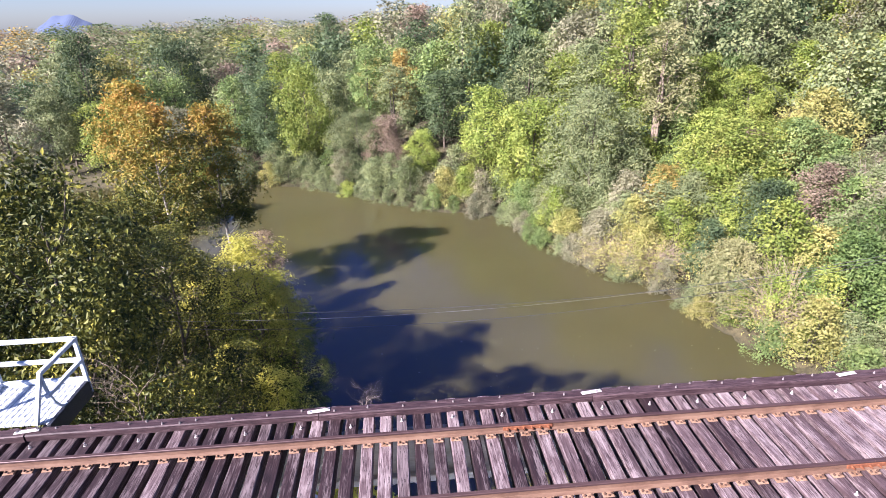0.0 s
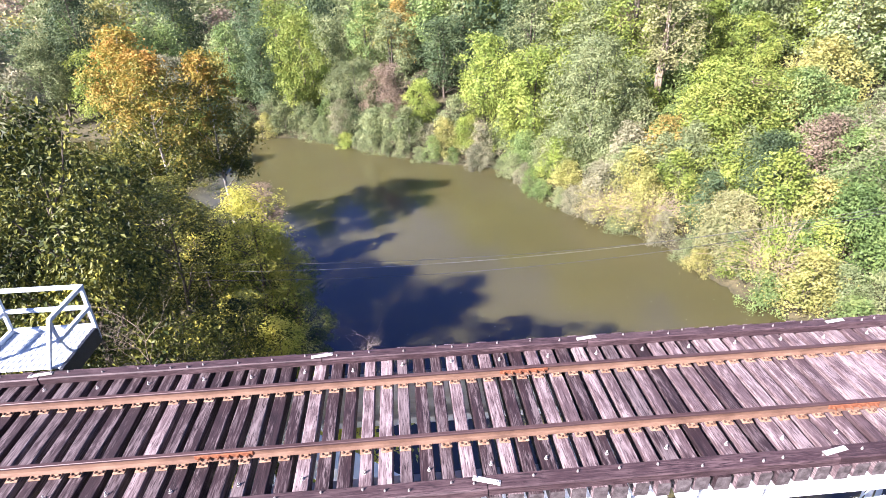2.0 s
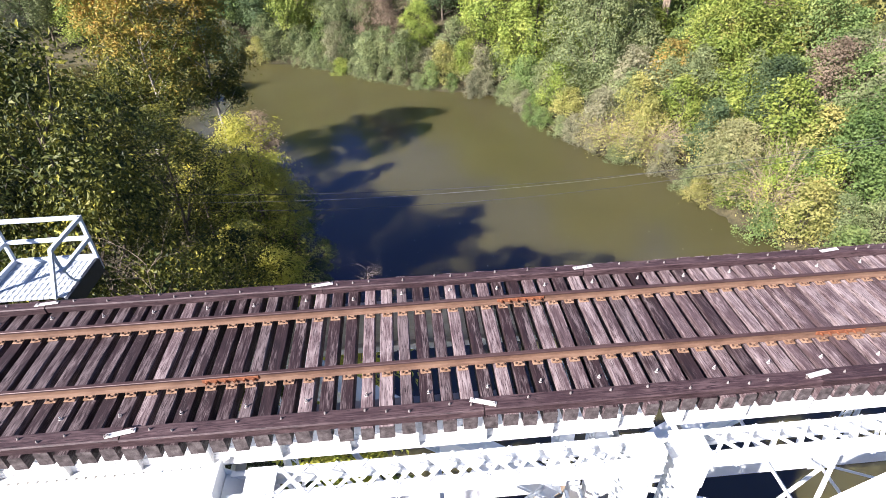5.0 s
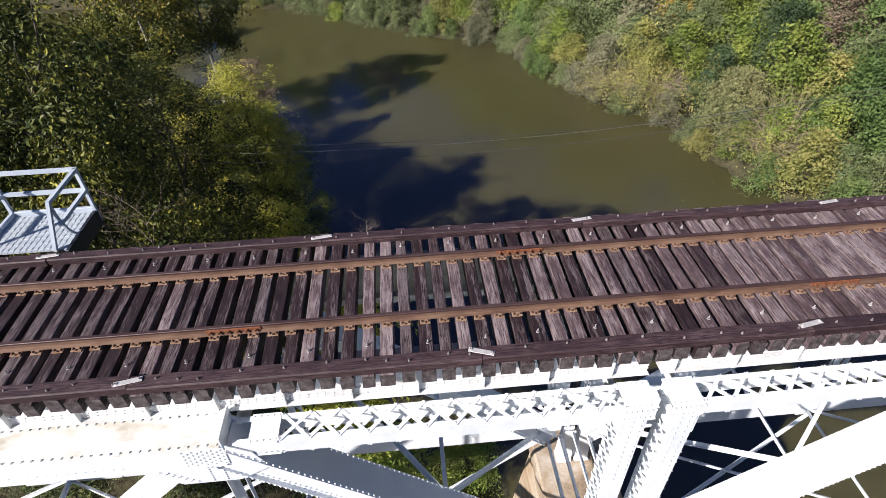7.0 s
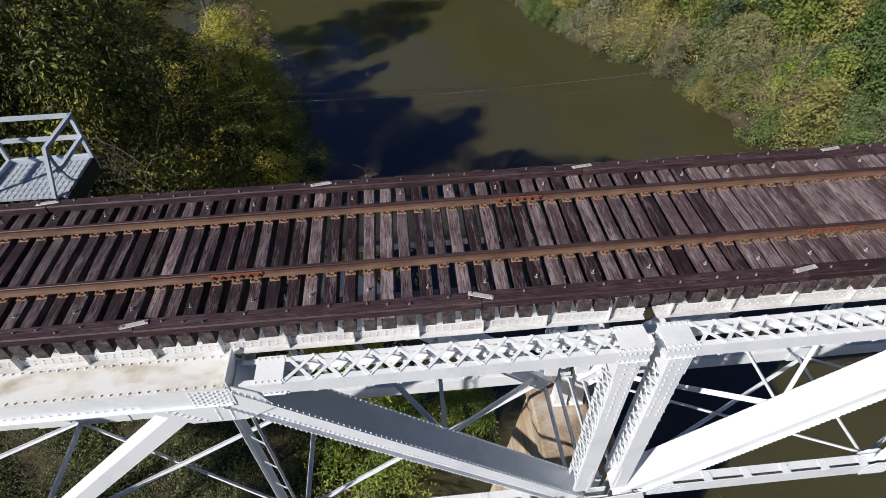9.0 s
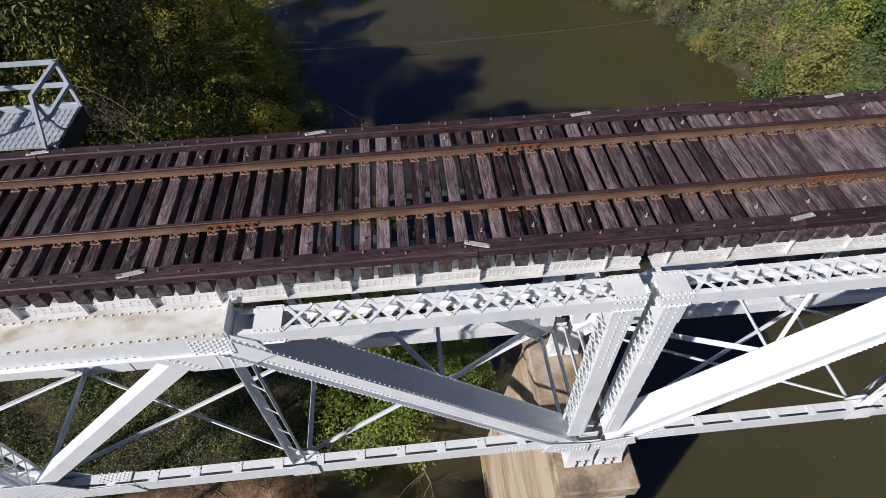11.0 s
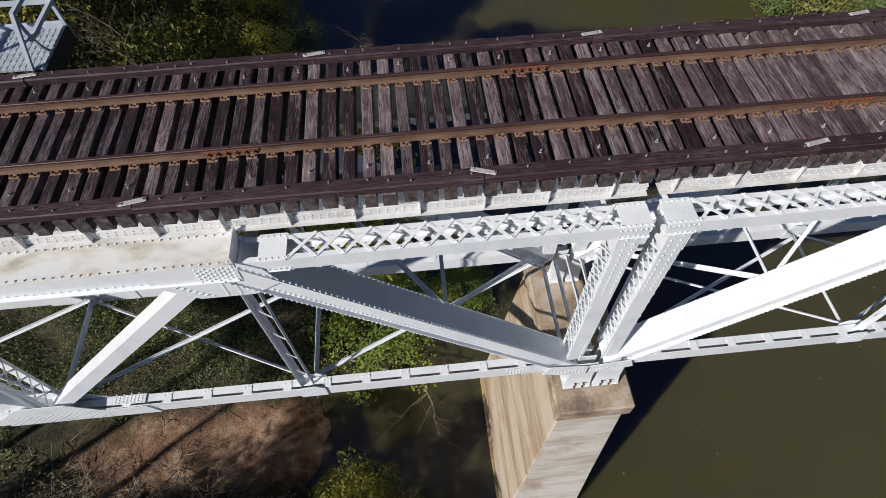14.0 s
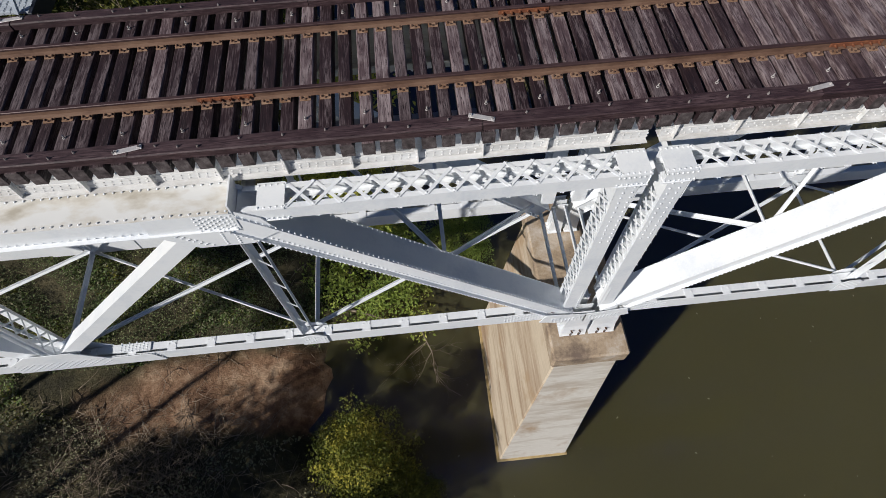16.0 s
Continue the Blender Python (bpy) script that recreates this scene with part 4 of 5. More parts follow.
def refuge_platform():
    """A small steel refuge beside the deck, with plank floor and pipe-angle railing."""
    xa, xb, ya, yb, z = -7.75, -6.02, 1.86, 3.2, 0.06
    ob = thing("refuge_platform", "grey steel refuge platform with railing beside the track", "platform")
    n = 14
    pl = bmesh.new()
    w = (xb - xa - 0.1) / n
    block(pl, (-w / 2 + 0.006, ya, -0.04), (w / 2 - 0.006, yb - 0.06, 0.0))
    for k in range(7):
        yy = ya + 0.1 + k * (yb - ya - 0.25) / 6
        block(pl, (-w / 2 + 0.02, yy - 0.05, 0.0), (w / 2 - 0.02, yy + 0.05, 0.008))
    me = bpy.data.meshes.new("floor_plank")
    pl.to_mesh(me)
    pl.free()
    me.materials.append(M_GRATE)
    for i in range(n):
        piece("floor_plank", me, ob, (xa + 0.05 + w * (i + 0.5), 0, z))
    for lo, hi in (((xb - 0.045, ya - 0.1, z - 0.36), (xb + 0.03, yb, z + 0.03)), ((xa - 0.03, ya - 0.1, z - 0.36), (xa + 0.045, yb, z + 0.1)), ((xa - 0.03, yb - 0.04, z - 0.3), (xb + 0.03, yb + 0.03, z + 0.1))):
        bm = bmesh.new()
        block(bm, lo, hi, 0.006)
        part("edge_channel", bm, M_DARKBLUE if lo[0] > xb - 0.1 else M_WALKGREY, ob, "steel edge channel coloured near-black for its shaded side" if lo[0] > xb - 0.1 else "")
    for x in (xa, xb):
        for y in (ya + 0.12, yb - 0.02):
            bm = bmesh.new()
            near = y < ya + 0.2
            bar(bm, (x - (0.26 if near else 0), y - (0.16 if near else 0), z), (x, y, z + 1.06), 0.07, 0.07, (1, 0, 0))     # the posts beside the track lean
            part("post", bm, M_WALKGREY, ob)
    for zz in (0.53, 1.04):
        for p, q in (((xa, ya + 0.1, z + zz), (xa, yb, z + zz)), ((xb, ya + 0.1, z + zz), (xb, yb, z + zz)), ((xa - 0.03, yb, z + zz), (xb + 0.03, yb, z + zz))):
            bm = bmesh.new()
            bar(bm, p, q, 0.075, 0.075, (0, 0, 1))
            part("handrail", bm, M_WALKGREY, ob)
    bm = bmesh.new()
    arc = [(xb - 0.02, ya + 0.14 + 0.42 * (1 - math.cos(k * math.pi / 12)), z + 0.96 - 0.94 * math.sin(k * math.pi / 12)) for k in range(7)]
    for p, q in zip(arc, arc[1:]):
        bar(bm, p, q, 0.045, 0.045, (1, 0, 0))
    part("brace", bm, M_WALKGREY, ob, "bent steel brace")
    for x in (xa + 0.2, xb - 0.2):
        bm = bmesh.new()
        block(bm, (x - 0.06, 1.35, z - 0.30), (x + 0.06, yb - 0.04, z - 0.14))
        part("bracket_beam", bm, M_DARKBLUE, ob)

# ---- land and river ----
RIVER = [(52, -420), (46, -60), (42, 0), (38, 20), (34.8, 33), (32.2, 37.5), (31.2, 43), (30, 49.5), (24.5, 54), (19.8, 65), (16, 77), (5, 82), (-8, 92), (-18, 100), (-31, 103), (-57, 106), (-110, 114), (-420, 190),
         (-420, 140), (-110, 88), (-60, 80), (-40, 74), (-25, 63), (-14.5, 53), (-10.5, 45), (-8.4, 36), (-7.0, 28), (-5.4, 18), (-3.9, 12), (-2.0, 8.5), (-2.6, 5.5), (-4.3, 3), (-5.0, -1), (-3.4, -5), (-2.5, -20), (0, -60), (6, -420)]


def river_distance(x, y):
    """Signed distance to the river's edge: negative over the water."""
    px, py = np.array([p[0] for p in RIVER], float), np.array([p[1] for p in RIVER], float)
    qx, qy = np.roll(px, -1), np.roll(py, -1)
    best = np.full(x.shape, 1e9)
    inside = np.zeros(x.shape, bool)
    for ax, ay, bx, by in zip(px, py, qx, qy):
        dx, dy = bx - ax, by - ay
        t = np.clip(((x - ax) * dx + (y - ay) * dy) / (dx * dx + dy * dy), 0, 1)
        best = np.minimum(best, np.hypot(x - ax - t * dx, y - ay - t * dy))
        cross = (ay > y) != (by > y)
        inside ^= cross & (x < (bx - ax) * (y - ay) / (by - ay + 1e-12) + ax)
    return np.where(inside, -best, best)


def smooth(a, b, t):
    t = np.clip((t - a) / (b - a), 0, 1)
    return t * t * (3 - 2 * t)


def land_height(x, y):
    x, y = np.asarray(x, float), np.asarray(y, float)
    d = river_distance(x, y)
    d = d + np.where(np.hypot(x, y) < 160, 0.35 * np.sin(y * 1.25 + 0.7 * np.sin(x)) + 0.22 * np.sin(y * 3.1 + x * 1.7), 0)
    az = np.arctan2(x, y + 10)
    dist = np.hypot(x, y)
    hill = smooth(-0.25, 0.45, az) * (y > -60)
    rise = hill * 0.36 * np.clip(d - 4, 0, 95) + (1 - hill) * 0.022 * np.clip(d - 10, 0, 420)
    wob = 0.35 * np.sin(x * 0.31 + 1.3) * np.cos(y * 0.27) + 0.2 * np.sin(x * 0.9) * np.sin(y * 0.8 + 0.6)
    bank = -23.5 + 2.0 * smooth(-0.6, 3.5, d) + rise + wob * smooth(0, 4, d)
    return np.where(d < 0, np.maximum(-25.5, -23.3 + 0.5 * d), bank)


def build_land():
    def axis(a, b, fine_a, fine_b, step):
        g = list(np.arange(fine_a, fine_b, step))
        v, s = fine_a, step
        lo = []
        while v > a:
            s *= 1.16
            v -= s
            lo.append(v)
        v, s, hi = fine_b, step, []
        while v < b:
            s *= 1.16
            hi.append(v)
            v += s
        return np.array(lo[::-1] + g + hi + [b])
    gx, gy = axis(-3200, 3200, -46, 60, 0.9), axis(-3000, 4000, -22, 118, 0.9)
    X, Y = np.meshgrid(gx, gy)
    Z = land_height(X, Y)
    nx, ny = len(gx), len(gy)
    verts = np.column_stack((X.ravel(), Y.ravel(), Z.ravel())).tolist()
    i = np.arange(nx * (ny - 1)).reshape(ny - 1, nx)[:, :-1].ravel()
    faces = np.column_stack((i, i + 1, i + 1 + nx, i + nx)).tolist()
    me = mesh_of("ground", verts, faces, [M_GROUND])
    me.polygons.foreach_set("use_smooth", [True] * len(me.polygons))
    tagged(new("ground", me), "brown earth banks with dry grass and leaf litter", "ground", kind="structure")
    bm = bmesh.new()
    vs = [bm.verts.new((a, b, WATER_Z)) for a, b in ((-420, -420), (420, -420), (420, 420), (-420, 420))]
    bm.faces.new(vs)
    me = bpy.data.meshes.new("water")
    bm.to_mesh(me)
    bm.free()
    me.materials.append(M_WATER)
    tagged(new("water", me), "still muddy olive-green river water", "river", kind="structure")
    # the far ridge
    bm = bmesh.new()
    pts = []
    for i in range(41):
        s = i / 40
        pts.append((-1400 + 310 * s, 2440 - 100 * s, -20 + 76 * math.sin(math.pi * s) ** 0.7 + 3 * math.sin(s * 23)))
    top = [bm.verts.new(p) for p in pts]
    back = [bm.verts.new((p[0] - 60, p[1] + 260, -40)) for p in pts]
    foot = [bm.verts.new((p[0] + 60, p[1] - 260, -40)) for p in pts]
    for i in range(40):
        bm.faces.new((foot[i], foot[i + 1], top[i + 1], top[i]))
        bm.faces.new((top[i], top[i + 1], back[i + 1], back[i]))
    me = bpy.data.meshes.new("backdrop_hill")
    bm.to_mesh(me)
    bm.free()
    me.materials.append(M_HILL)
    tagged(new("backdrop_hill", me), "distant wooded ridge on the skyline, blue with painted haze", "hill", kind="structure")


# ---- trees ----
def leaf_arrays(rng, centres, radii, count, size, droop=0.0, flat=0.8, aspect=0.62, single=False, spray=9):
    """Small folded leaves in sprays of a few together, on the shells of a crown's clumps, with hollows between them."""
    centres, radii = np.array(centres, float), np.array(radii, float)
    w = radii ** 2
    m = max(1, count // spray)
    idx = rng.choice(len(radii), m, p=w / w.sum())
    d = rng.normal(size=(m, 3))
    # the outer sides of the clumps carry the leaves
    out = centres - (centres * w[:, None]).sum(0) / w.sum()
    out /= np.linalg.norm(out, axis=1)[:, None] + 0.3
    d = d / np.linalg.norm(d, axis=1)[:, None] + out[idx] * 0.6
    d[:, 2] = d[:, 2] * 0.9 + 0.35
    d /= np.linalg.norm(d, axis=1)[:, None]
    depth = 1.06 - 0.5 * rng.random(m) ** 2
    wob = 1 + 0.22 * np.sin(d[:, 0] * 5 + idx * 1.7) * np.cos(d[:, 1] * 6 + idx) + 0.12 * rng.normal(size=m)
    wob = np.where(rng.random(m) < 0.16, wob * rng.uniform(1.05, 1.55, m), wob)
    tip = centres[idx] + d * (radii[idx] * depth * wob)[:, None] * np.array([1, 1, flat])
    # each spray hangs from its tip: a flattened handful of leaves
    who = np.repeat(np.arange(m), spray)
    count = len(who)
    face = d * 0.75 + rng.normal(size=(m, 3)) * 0.35 + np.array([0, 0, 0.45])
    face /= np.linalg.norm(face, axis=1)[:, None]
    off = rng.normal(size=(count, 3)) * (size * (1.25 + 0.9 * rng.random(m)))[who][:, None]
    off -= face[who] * (off * face[who]).sum(1)[:, None] * 0.6
    off[:, 2] -= np.linalg.norm(off, axis=1) * (0.25 + 0.6 * droop)
    pos = tip[who] + off
    nrm = face[who] * 0.9 + rng.normal(size=(count, 3)) * (0.32 if single else 0.45)
    nrm /= np.linalg.norm(nrm, axis=1)[:, None]
    ax = rng.normal(size=(count, 3)) + off / size * 0.5 + np.array([0, 0, -droop])
    ax -= nrm * (ax * nrm).sum(1)[:, None]
    ax /= np.linalg.norm(ax, axis=1)[:, None] + 1e-9
    side = np.cross(nrm, ax)
    s = (size * (0.6 + 0.8 * rng.random(count)))[:, None]
    if single:
        v = np.stack((pos - ax * s * 0.5, pos + side * s * aspect * 0.7 + ax * s * 0.1, pos + ax * s * 0.4 - side * s * 0.45), 1).reshape(-1, 3)
        return v, np.arange(count * 3).reshape(-1, 3)
    fold = nrm * s * 0.18
    v = np.stack((pos - ax * s * 0.5, pos + side * s * aspect * 0.5 + fold, pos + ax * s * 0.55, pos - side * s * aspect * 0.5 + fold), 1).reshape(-1, 3)
    k = np.arange(count)[:, None] * 4
    f = np.concatenate((k + np.array([[0, 1, 2]]), k + np.array([[0, 2, 3]])), 1).reshape(-1, 3)
    return v, f


def crown_plan(rng, H, R, base, lobes, shape):
    """Centres and radii of a crown's clumps. shape: 'round', 'tall', 'wide' or 'bush'."""
    cs, rs = [], []
    for i in range(lobes):
        s = (i + 0.5) / lobes
        z = base + (H - base) * (0.10 + 0.84 * s)
        if shape == "tall":
            prof = 0.35 + 0.65 * math.sin(math.pi * min(1, 0.22 + s * 0.78)) ** 0.8
        elif shape == "bush":
            prof = math.sqrt(max(0.05, 1 - s * s)) * 1.0
        elif shape == "wide":
            prof = math.sin(math.pi * (0.18 + 0.72 * s)) ** 0.6
        else:
            prof = math.sin(math.pi * (0.12 + 0.80 * s)) ** 0.75
        t = i * 2.39996 + rng.uniform(-0.5, 0.5)
        rr = R * prof * rng.uniform(0.2, 0.85)
        lr = R * rng.uniform(0.15, 0.31) * (0.65 + 0.35 * prof)
        cs.append((rr * math.cos(t), rr * math.sin(t), z))
        rs.append(lr)
    cs.append((rng.uniform(-0.1, 0.1) * R, rng.uniform(-0.1, 0.1) * R, H - 0.22 * R))
    rs.append(0.24 * R)
    return cs, rs


def wood_arrays(rng, H, base, cs, r0, reach=1.0, lean=0.0, stems=1):
    """Trunk and limbs that run out to the clumps."""
    V, F = [], []

    def add(path, radii, sides):
        v, f = tube_arrays([Vector(p) for p in path], radii, sides)
        k = len(V)
        V.extend(v)
        F.extend([tuple(i + k for i in q) for q in f])

    for s in range(stems):
        ox, oy = (0, 0) if stems == 1 else (rng.uniform(-0.5, 0.5), rng.uniform(-0.5, 0.5))
        path = [(ox + lean * (z / H) ** 2 + 0.12 * math.sin(z * 0.5 + s), oy + 0.12 * math.cos(z * 0.43 + s * 2), z) for z in np.linspace(-0.6, H * 0.86, 9)]
        add(path, [r0 * (1.25 if i == 0 else 1 - 0.82 * i / 8) for i in range(9)], 7)
    for (x, y, z) in cs[:: max(1, len(cs) // 14)]:
        zs = max(base * 0.6, z - math.hypot(x, y) * 1.1 - 0.4)
        f = zs / H
        p0 = Vector((lean * f * f, 0, zs))
        p2 = Vector((x, y, z)) * reach + Vector((0, 0, 0)) * (1 - reach)
        mid = p0.lerp(p2, 0.55) + Vector((rng.uniform(-0.2, 0.2), rng.uniform(-0.2, 0.2), -0.12 * (p2 - p0).length * 0.5))
        r = r0 * 0.34 * (1 - 0.5 * f)
        add([p0, mid, p2, p2 + (p2 - mid) * 0.35], [r, r * 0.7, r * 0.4, r * 0.12], 5)
    return V, F


TREES = {}


def tree_kind(key, seed, H, R, base, lobes, leaves, size, shape="round", droop=0.0, trunk=0.22, stems=1, flat=0.8, single=False):
    """Meshes of one kind of tree, at the origin."""
    rnd, rng = random.Random(seed), np.random.default_rng(seed)
    cs, rs = crown_plan(rnd, H, R, base, lobes, shape)
    V, F = wood_arrays(rnd, H, base, cs, trunk, stems=stems)
    tm = mesh_of("trunk", V, F, [M_BARK])
    tm.polygons.foreach_set("use_smooth", [True] * len(tm.polygons))
    v, f = leaf_arrays(rng, cs, rs, leaves, size, droop, flat, 0.62, single)
    cm = mesh_of("crown", v.tolist(), f.tolist(), [LEAF["green"]])
    TREES[key] = (tm, cm, H, R, v, f)


def plant(key, x, y, leaf, label, scale=1.0, sz=1.0, turn=None, z=None, bark=None, name="tree", group="riverside trees", tilt=(0, 0), rnd=random.Random(77)):
    tm, cm, H, R = TREES[key][:4]
    z = float(land_height(x, y)) if z is None else z
    ob = thing(name, label, "shrub" if name == "bush" else "tree", group)
    ob.matrix_basis = pose(x, y, z - 0.1, tilt[0], tilt[1], 0) @ pose(0, 0, 0, 0, 0, rnd.uniform(0, 360) if turn is None else turn) @ Matrix.Diagonal((scale, scale, scale * sz, 1))
    for nm, me in (("trunk", tm), ("crown", cm)):
        o = new(nm, me)
        o.parent = ob
        mat = LEAF[leaf] if nm == "crown" else (bark or M_BARK)
        o.material_slots[0].link = "OBJECT"
        o.material_slots[0].material = mat
    return ob

# ---- planting ----
tree_kind("near_a", 11, 22, 5.2, 6, 46, 22000, 0.18, "round", trunk=0.30)
tree_kind("near_b", 12, 21, 4.2, 6, 40, 18000, 0.18, "round", trunk=0.26)
tree_kind("near_c", 13, 19, 4.6, 2, 44, 12500, 0.175, "wide", trunk=0.24)
tree_kind("near_d", 16, 17, 4.7, 0.5, 66, 21000, 0.145, "bush", trunk=0.24, stems=2)
tree_kind("shade", 17, 19, 4.6, 2, 40, 4200, 0.36, "wide", trunk=0.24)
tree_kind("slim", 15, 20, 2.6, 7, 34, 7000, 0.20, "tall", trunk=0.14)
tree_kind("syc", 14, 24, 4.3, 8, 40, 10500, 0.30, "tall", trunk=0.26)
tree_kind("mid_round", 21, 18, 6.2, 2.5, 62, 12500, 0.33, "round", trunk=0.25, single=True)
tree_kind("mid_wide", 22, 16, 6.8, 1.5, 62, 12500, 0.33, "wide", trunk=0.25, single=True)
tree_kind("mid_tall", 23, 22, 5.0, 4, 50, 10000, 0.34, "tall", trunk=0.28, stems=3, single=True)
tree_kind("willow", 24, 20, 8.5, 0.5, 90, 32000, 0.27, "wide", 1.0, trunk=0.3, single=True)
tree_kind("shrub", 25, 5.0, 3.0, 0.2, 36, 4500, 0.21, "bush", trunk=0.05, stems=3, single=True)
tree_kind("shrub_b", 26, 6.5, 3.0, 0.2, 36, 4500, 0.21, "bush", 0.8, trunk=0.05, stems=3, single=True)
tree_kind("pole", 28, 25, 3.0, 18, 14, 3500, 0.24, "round", trunk=0.36)
tree_kind("big_shrub", 29, 9.0, 5.2, 0.2, 60, 11500, 0.25, "bush", 0.3, trunk=0.09, stems=3, single=True)
tree_kind("near_shrub", 27, 5.0, 2.7, 0.2, 60, 9000, 0.13, "bush", trunk=0.05, stems=3)
tree_kind("back_round", 41, 18, 6.2, 2.5, 48, 4600, 0.52, "round", trunk=0.25, single=True)
tree_kind("back_wide", 42, 16, 6.8, 1.5, 48, 4600, 0.52, "wide", trunk=0.25, single=True)
tree_kind("back_tall", 43, 22, 5.0, 4, 44, 4600, 0.48, "tall", trunk=0.28, stems=3, single=True)
tree_kind("straw_tall", 44, 24, 4.6, 8.5, 40, 7000, 0.30, "tall", trunk=0.30, stems=3, single=True)
tree_kind("far_a", 31, 18, 5.8, 0, 44, 1100, 0.95, "round", trunk=0.25, single=True)
tree_kind("far_b", 32, 21, 5.2, 1, 44, 1100, 0.9, "tall", trunk=0.25, single=True)
tree_kind("far_c", 33, 15, 6.6, 0, 44, 1100, 1.0, "wide", trunk=0.25, single=True)



# the trees that stand out on the far bank: plan, height of the top, crown radius
FAR_BANK_A = [
    (-17.0, 105, 0.2, 6.0, "mid_round", "lime", "tall yellow-green tree at the river bend"),
    (-7.0, 100, -8.0, 6.5, "willow", "olive", "drooping grey-green tree at the water's edge"),
    (-1.0, 97, -8.8, 5.0, "mid_round", "russet", "pinkish brown half-bare tree by the water"),
    (5.0, 92, -10.8, 3.4, "mid_round", "lime", "slim lime-green tree by the water"),
    (15.8, 88, -3.2, 6.6, "mid_round", "lime", "rounded yellow-green tree above the water"),
    (10.4, 108, -2.0, 7.4, "mid_wide", "dark", "dark green tree behind the shore"),
    (26.9, 108, -0.9, 7.0, "mid_round", "dark", "dark grey-green tree behind the shore"),
    (-4.5, 128, -0.4, 5.0, "mid_tall", "yellow", "yellow autumn tree in the wood"),
    (2.4, 131, 1.2, 4.2, "mid_tall", "orange", "golden orange autumn tree in the wood"),
    (40.5, 128, 4.3, 6.6, "mid_round", "yellow", "yellow and orange autumn tree in the wood"),
    (28.2, 69, -1.4, 7.6, "willow", "olive", "broad drooping olive-grey tree at the water's edge"),
    (39.3, 73, 6.6, 5.2, "straw_tall", "straw", "tall pale-stemmed tree with thin straw-yellow leaves"),
]
FAR_BANK_B = [
    (49.4, 80, 1.5, 5.0, "mid_round", "lime", "yellow-green tree on the slope"),
    (64.5, 96, 12.0, 10.5, "mid_wide", "dark", "massive dark green tree on the slope"),
    (71.0, 76, 4.0, 8.4, "mid_round", "yellow", "tall yellow-green tree on the slope"),
    (43.3, 59, -4.8, 7.0, "mid_wide", "lime", "spreading yellow-green tree on the slope"),
    (51.5, 62, -5.6, 5.6, "mid_round", "lime", "yellow-green tree on the slope"),
    (-55.3, 150, 3.5, 8.6, "mid_wide", "dark", "broad dark green tree in the wood"),
    (-33.0, 140, -1.8, 7.6, "mid_wide", "dark", "broad dark green tree in the wood"),
    (-93.0, 170, 3.4, 9.0, "mid_round", "olive", "large olive tree in the wood"),
    (-51.0, 70, 1.6, 5.4, "mid_tall", "pale", "pale thin-leaved tree on the point"),
    (-20.0, 190, 10.2, 6.5, "mid_tall", "dark", "dark tree that stands above the skyline"),
    (9.0, 190, 12.1, 8.0, "mid_round", "russet", "brown tree that stands above the skyline"),
    (-14.0, 118, -2.0, 6.0, "mid_wide", "olive", "olive-green tree behind the shore"),
]


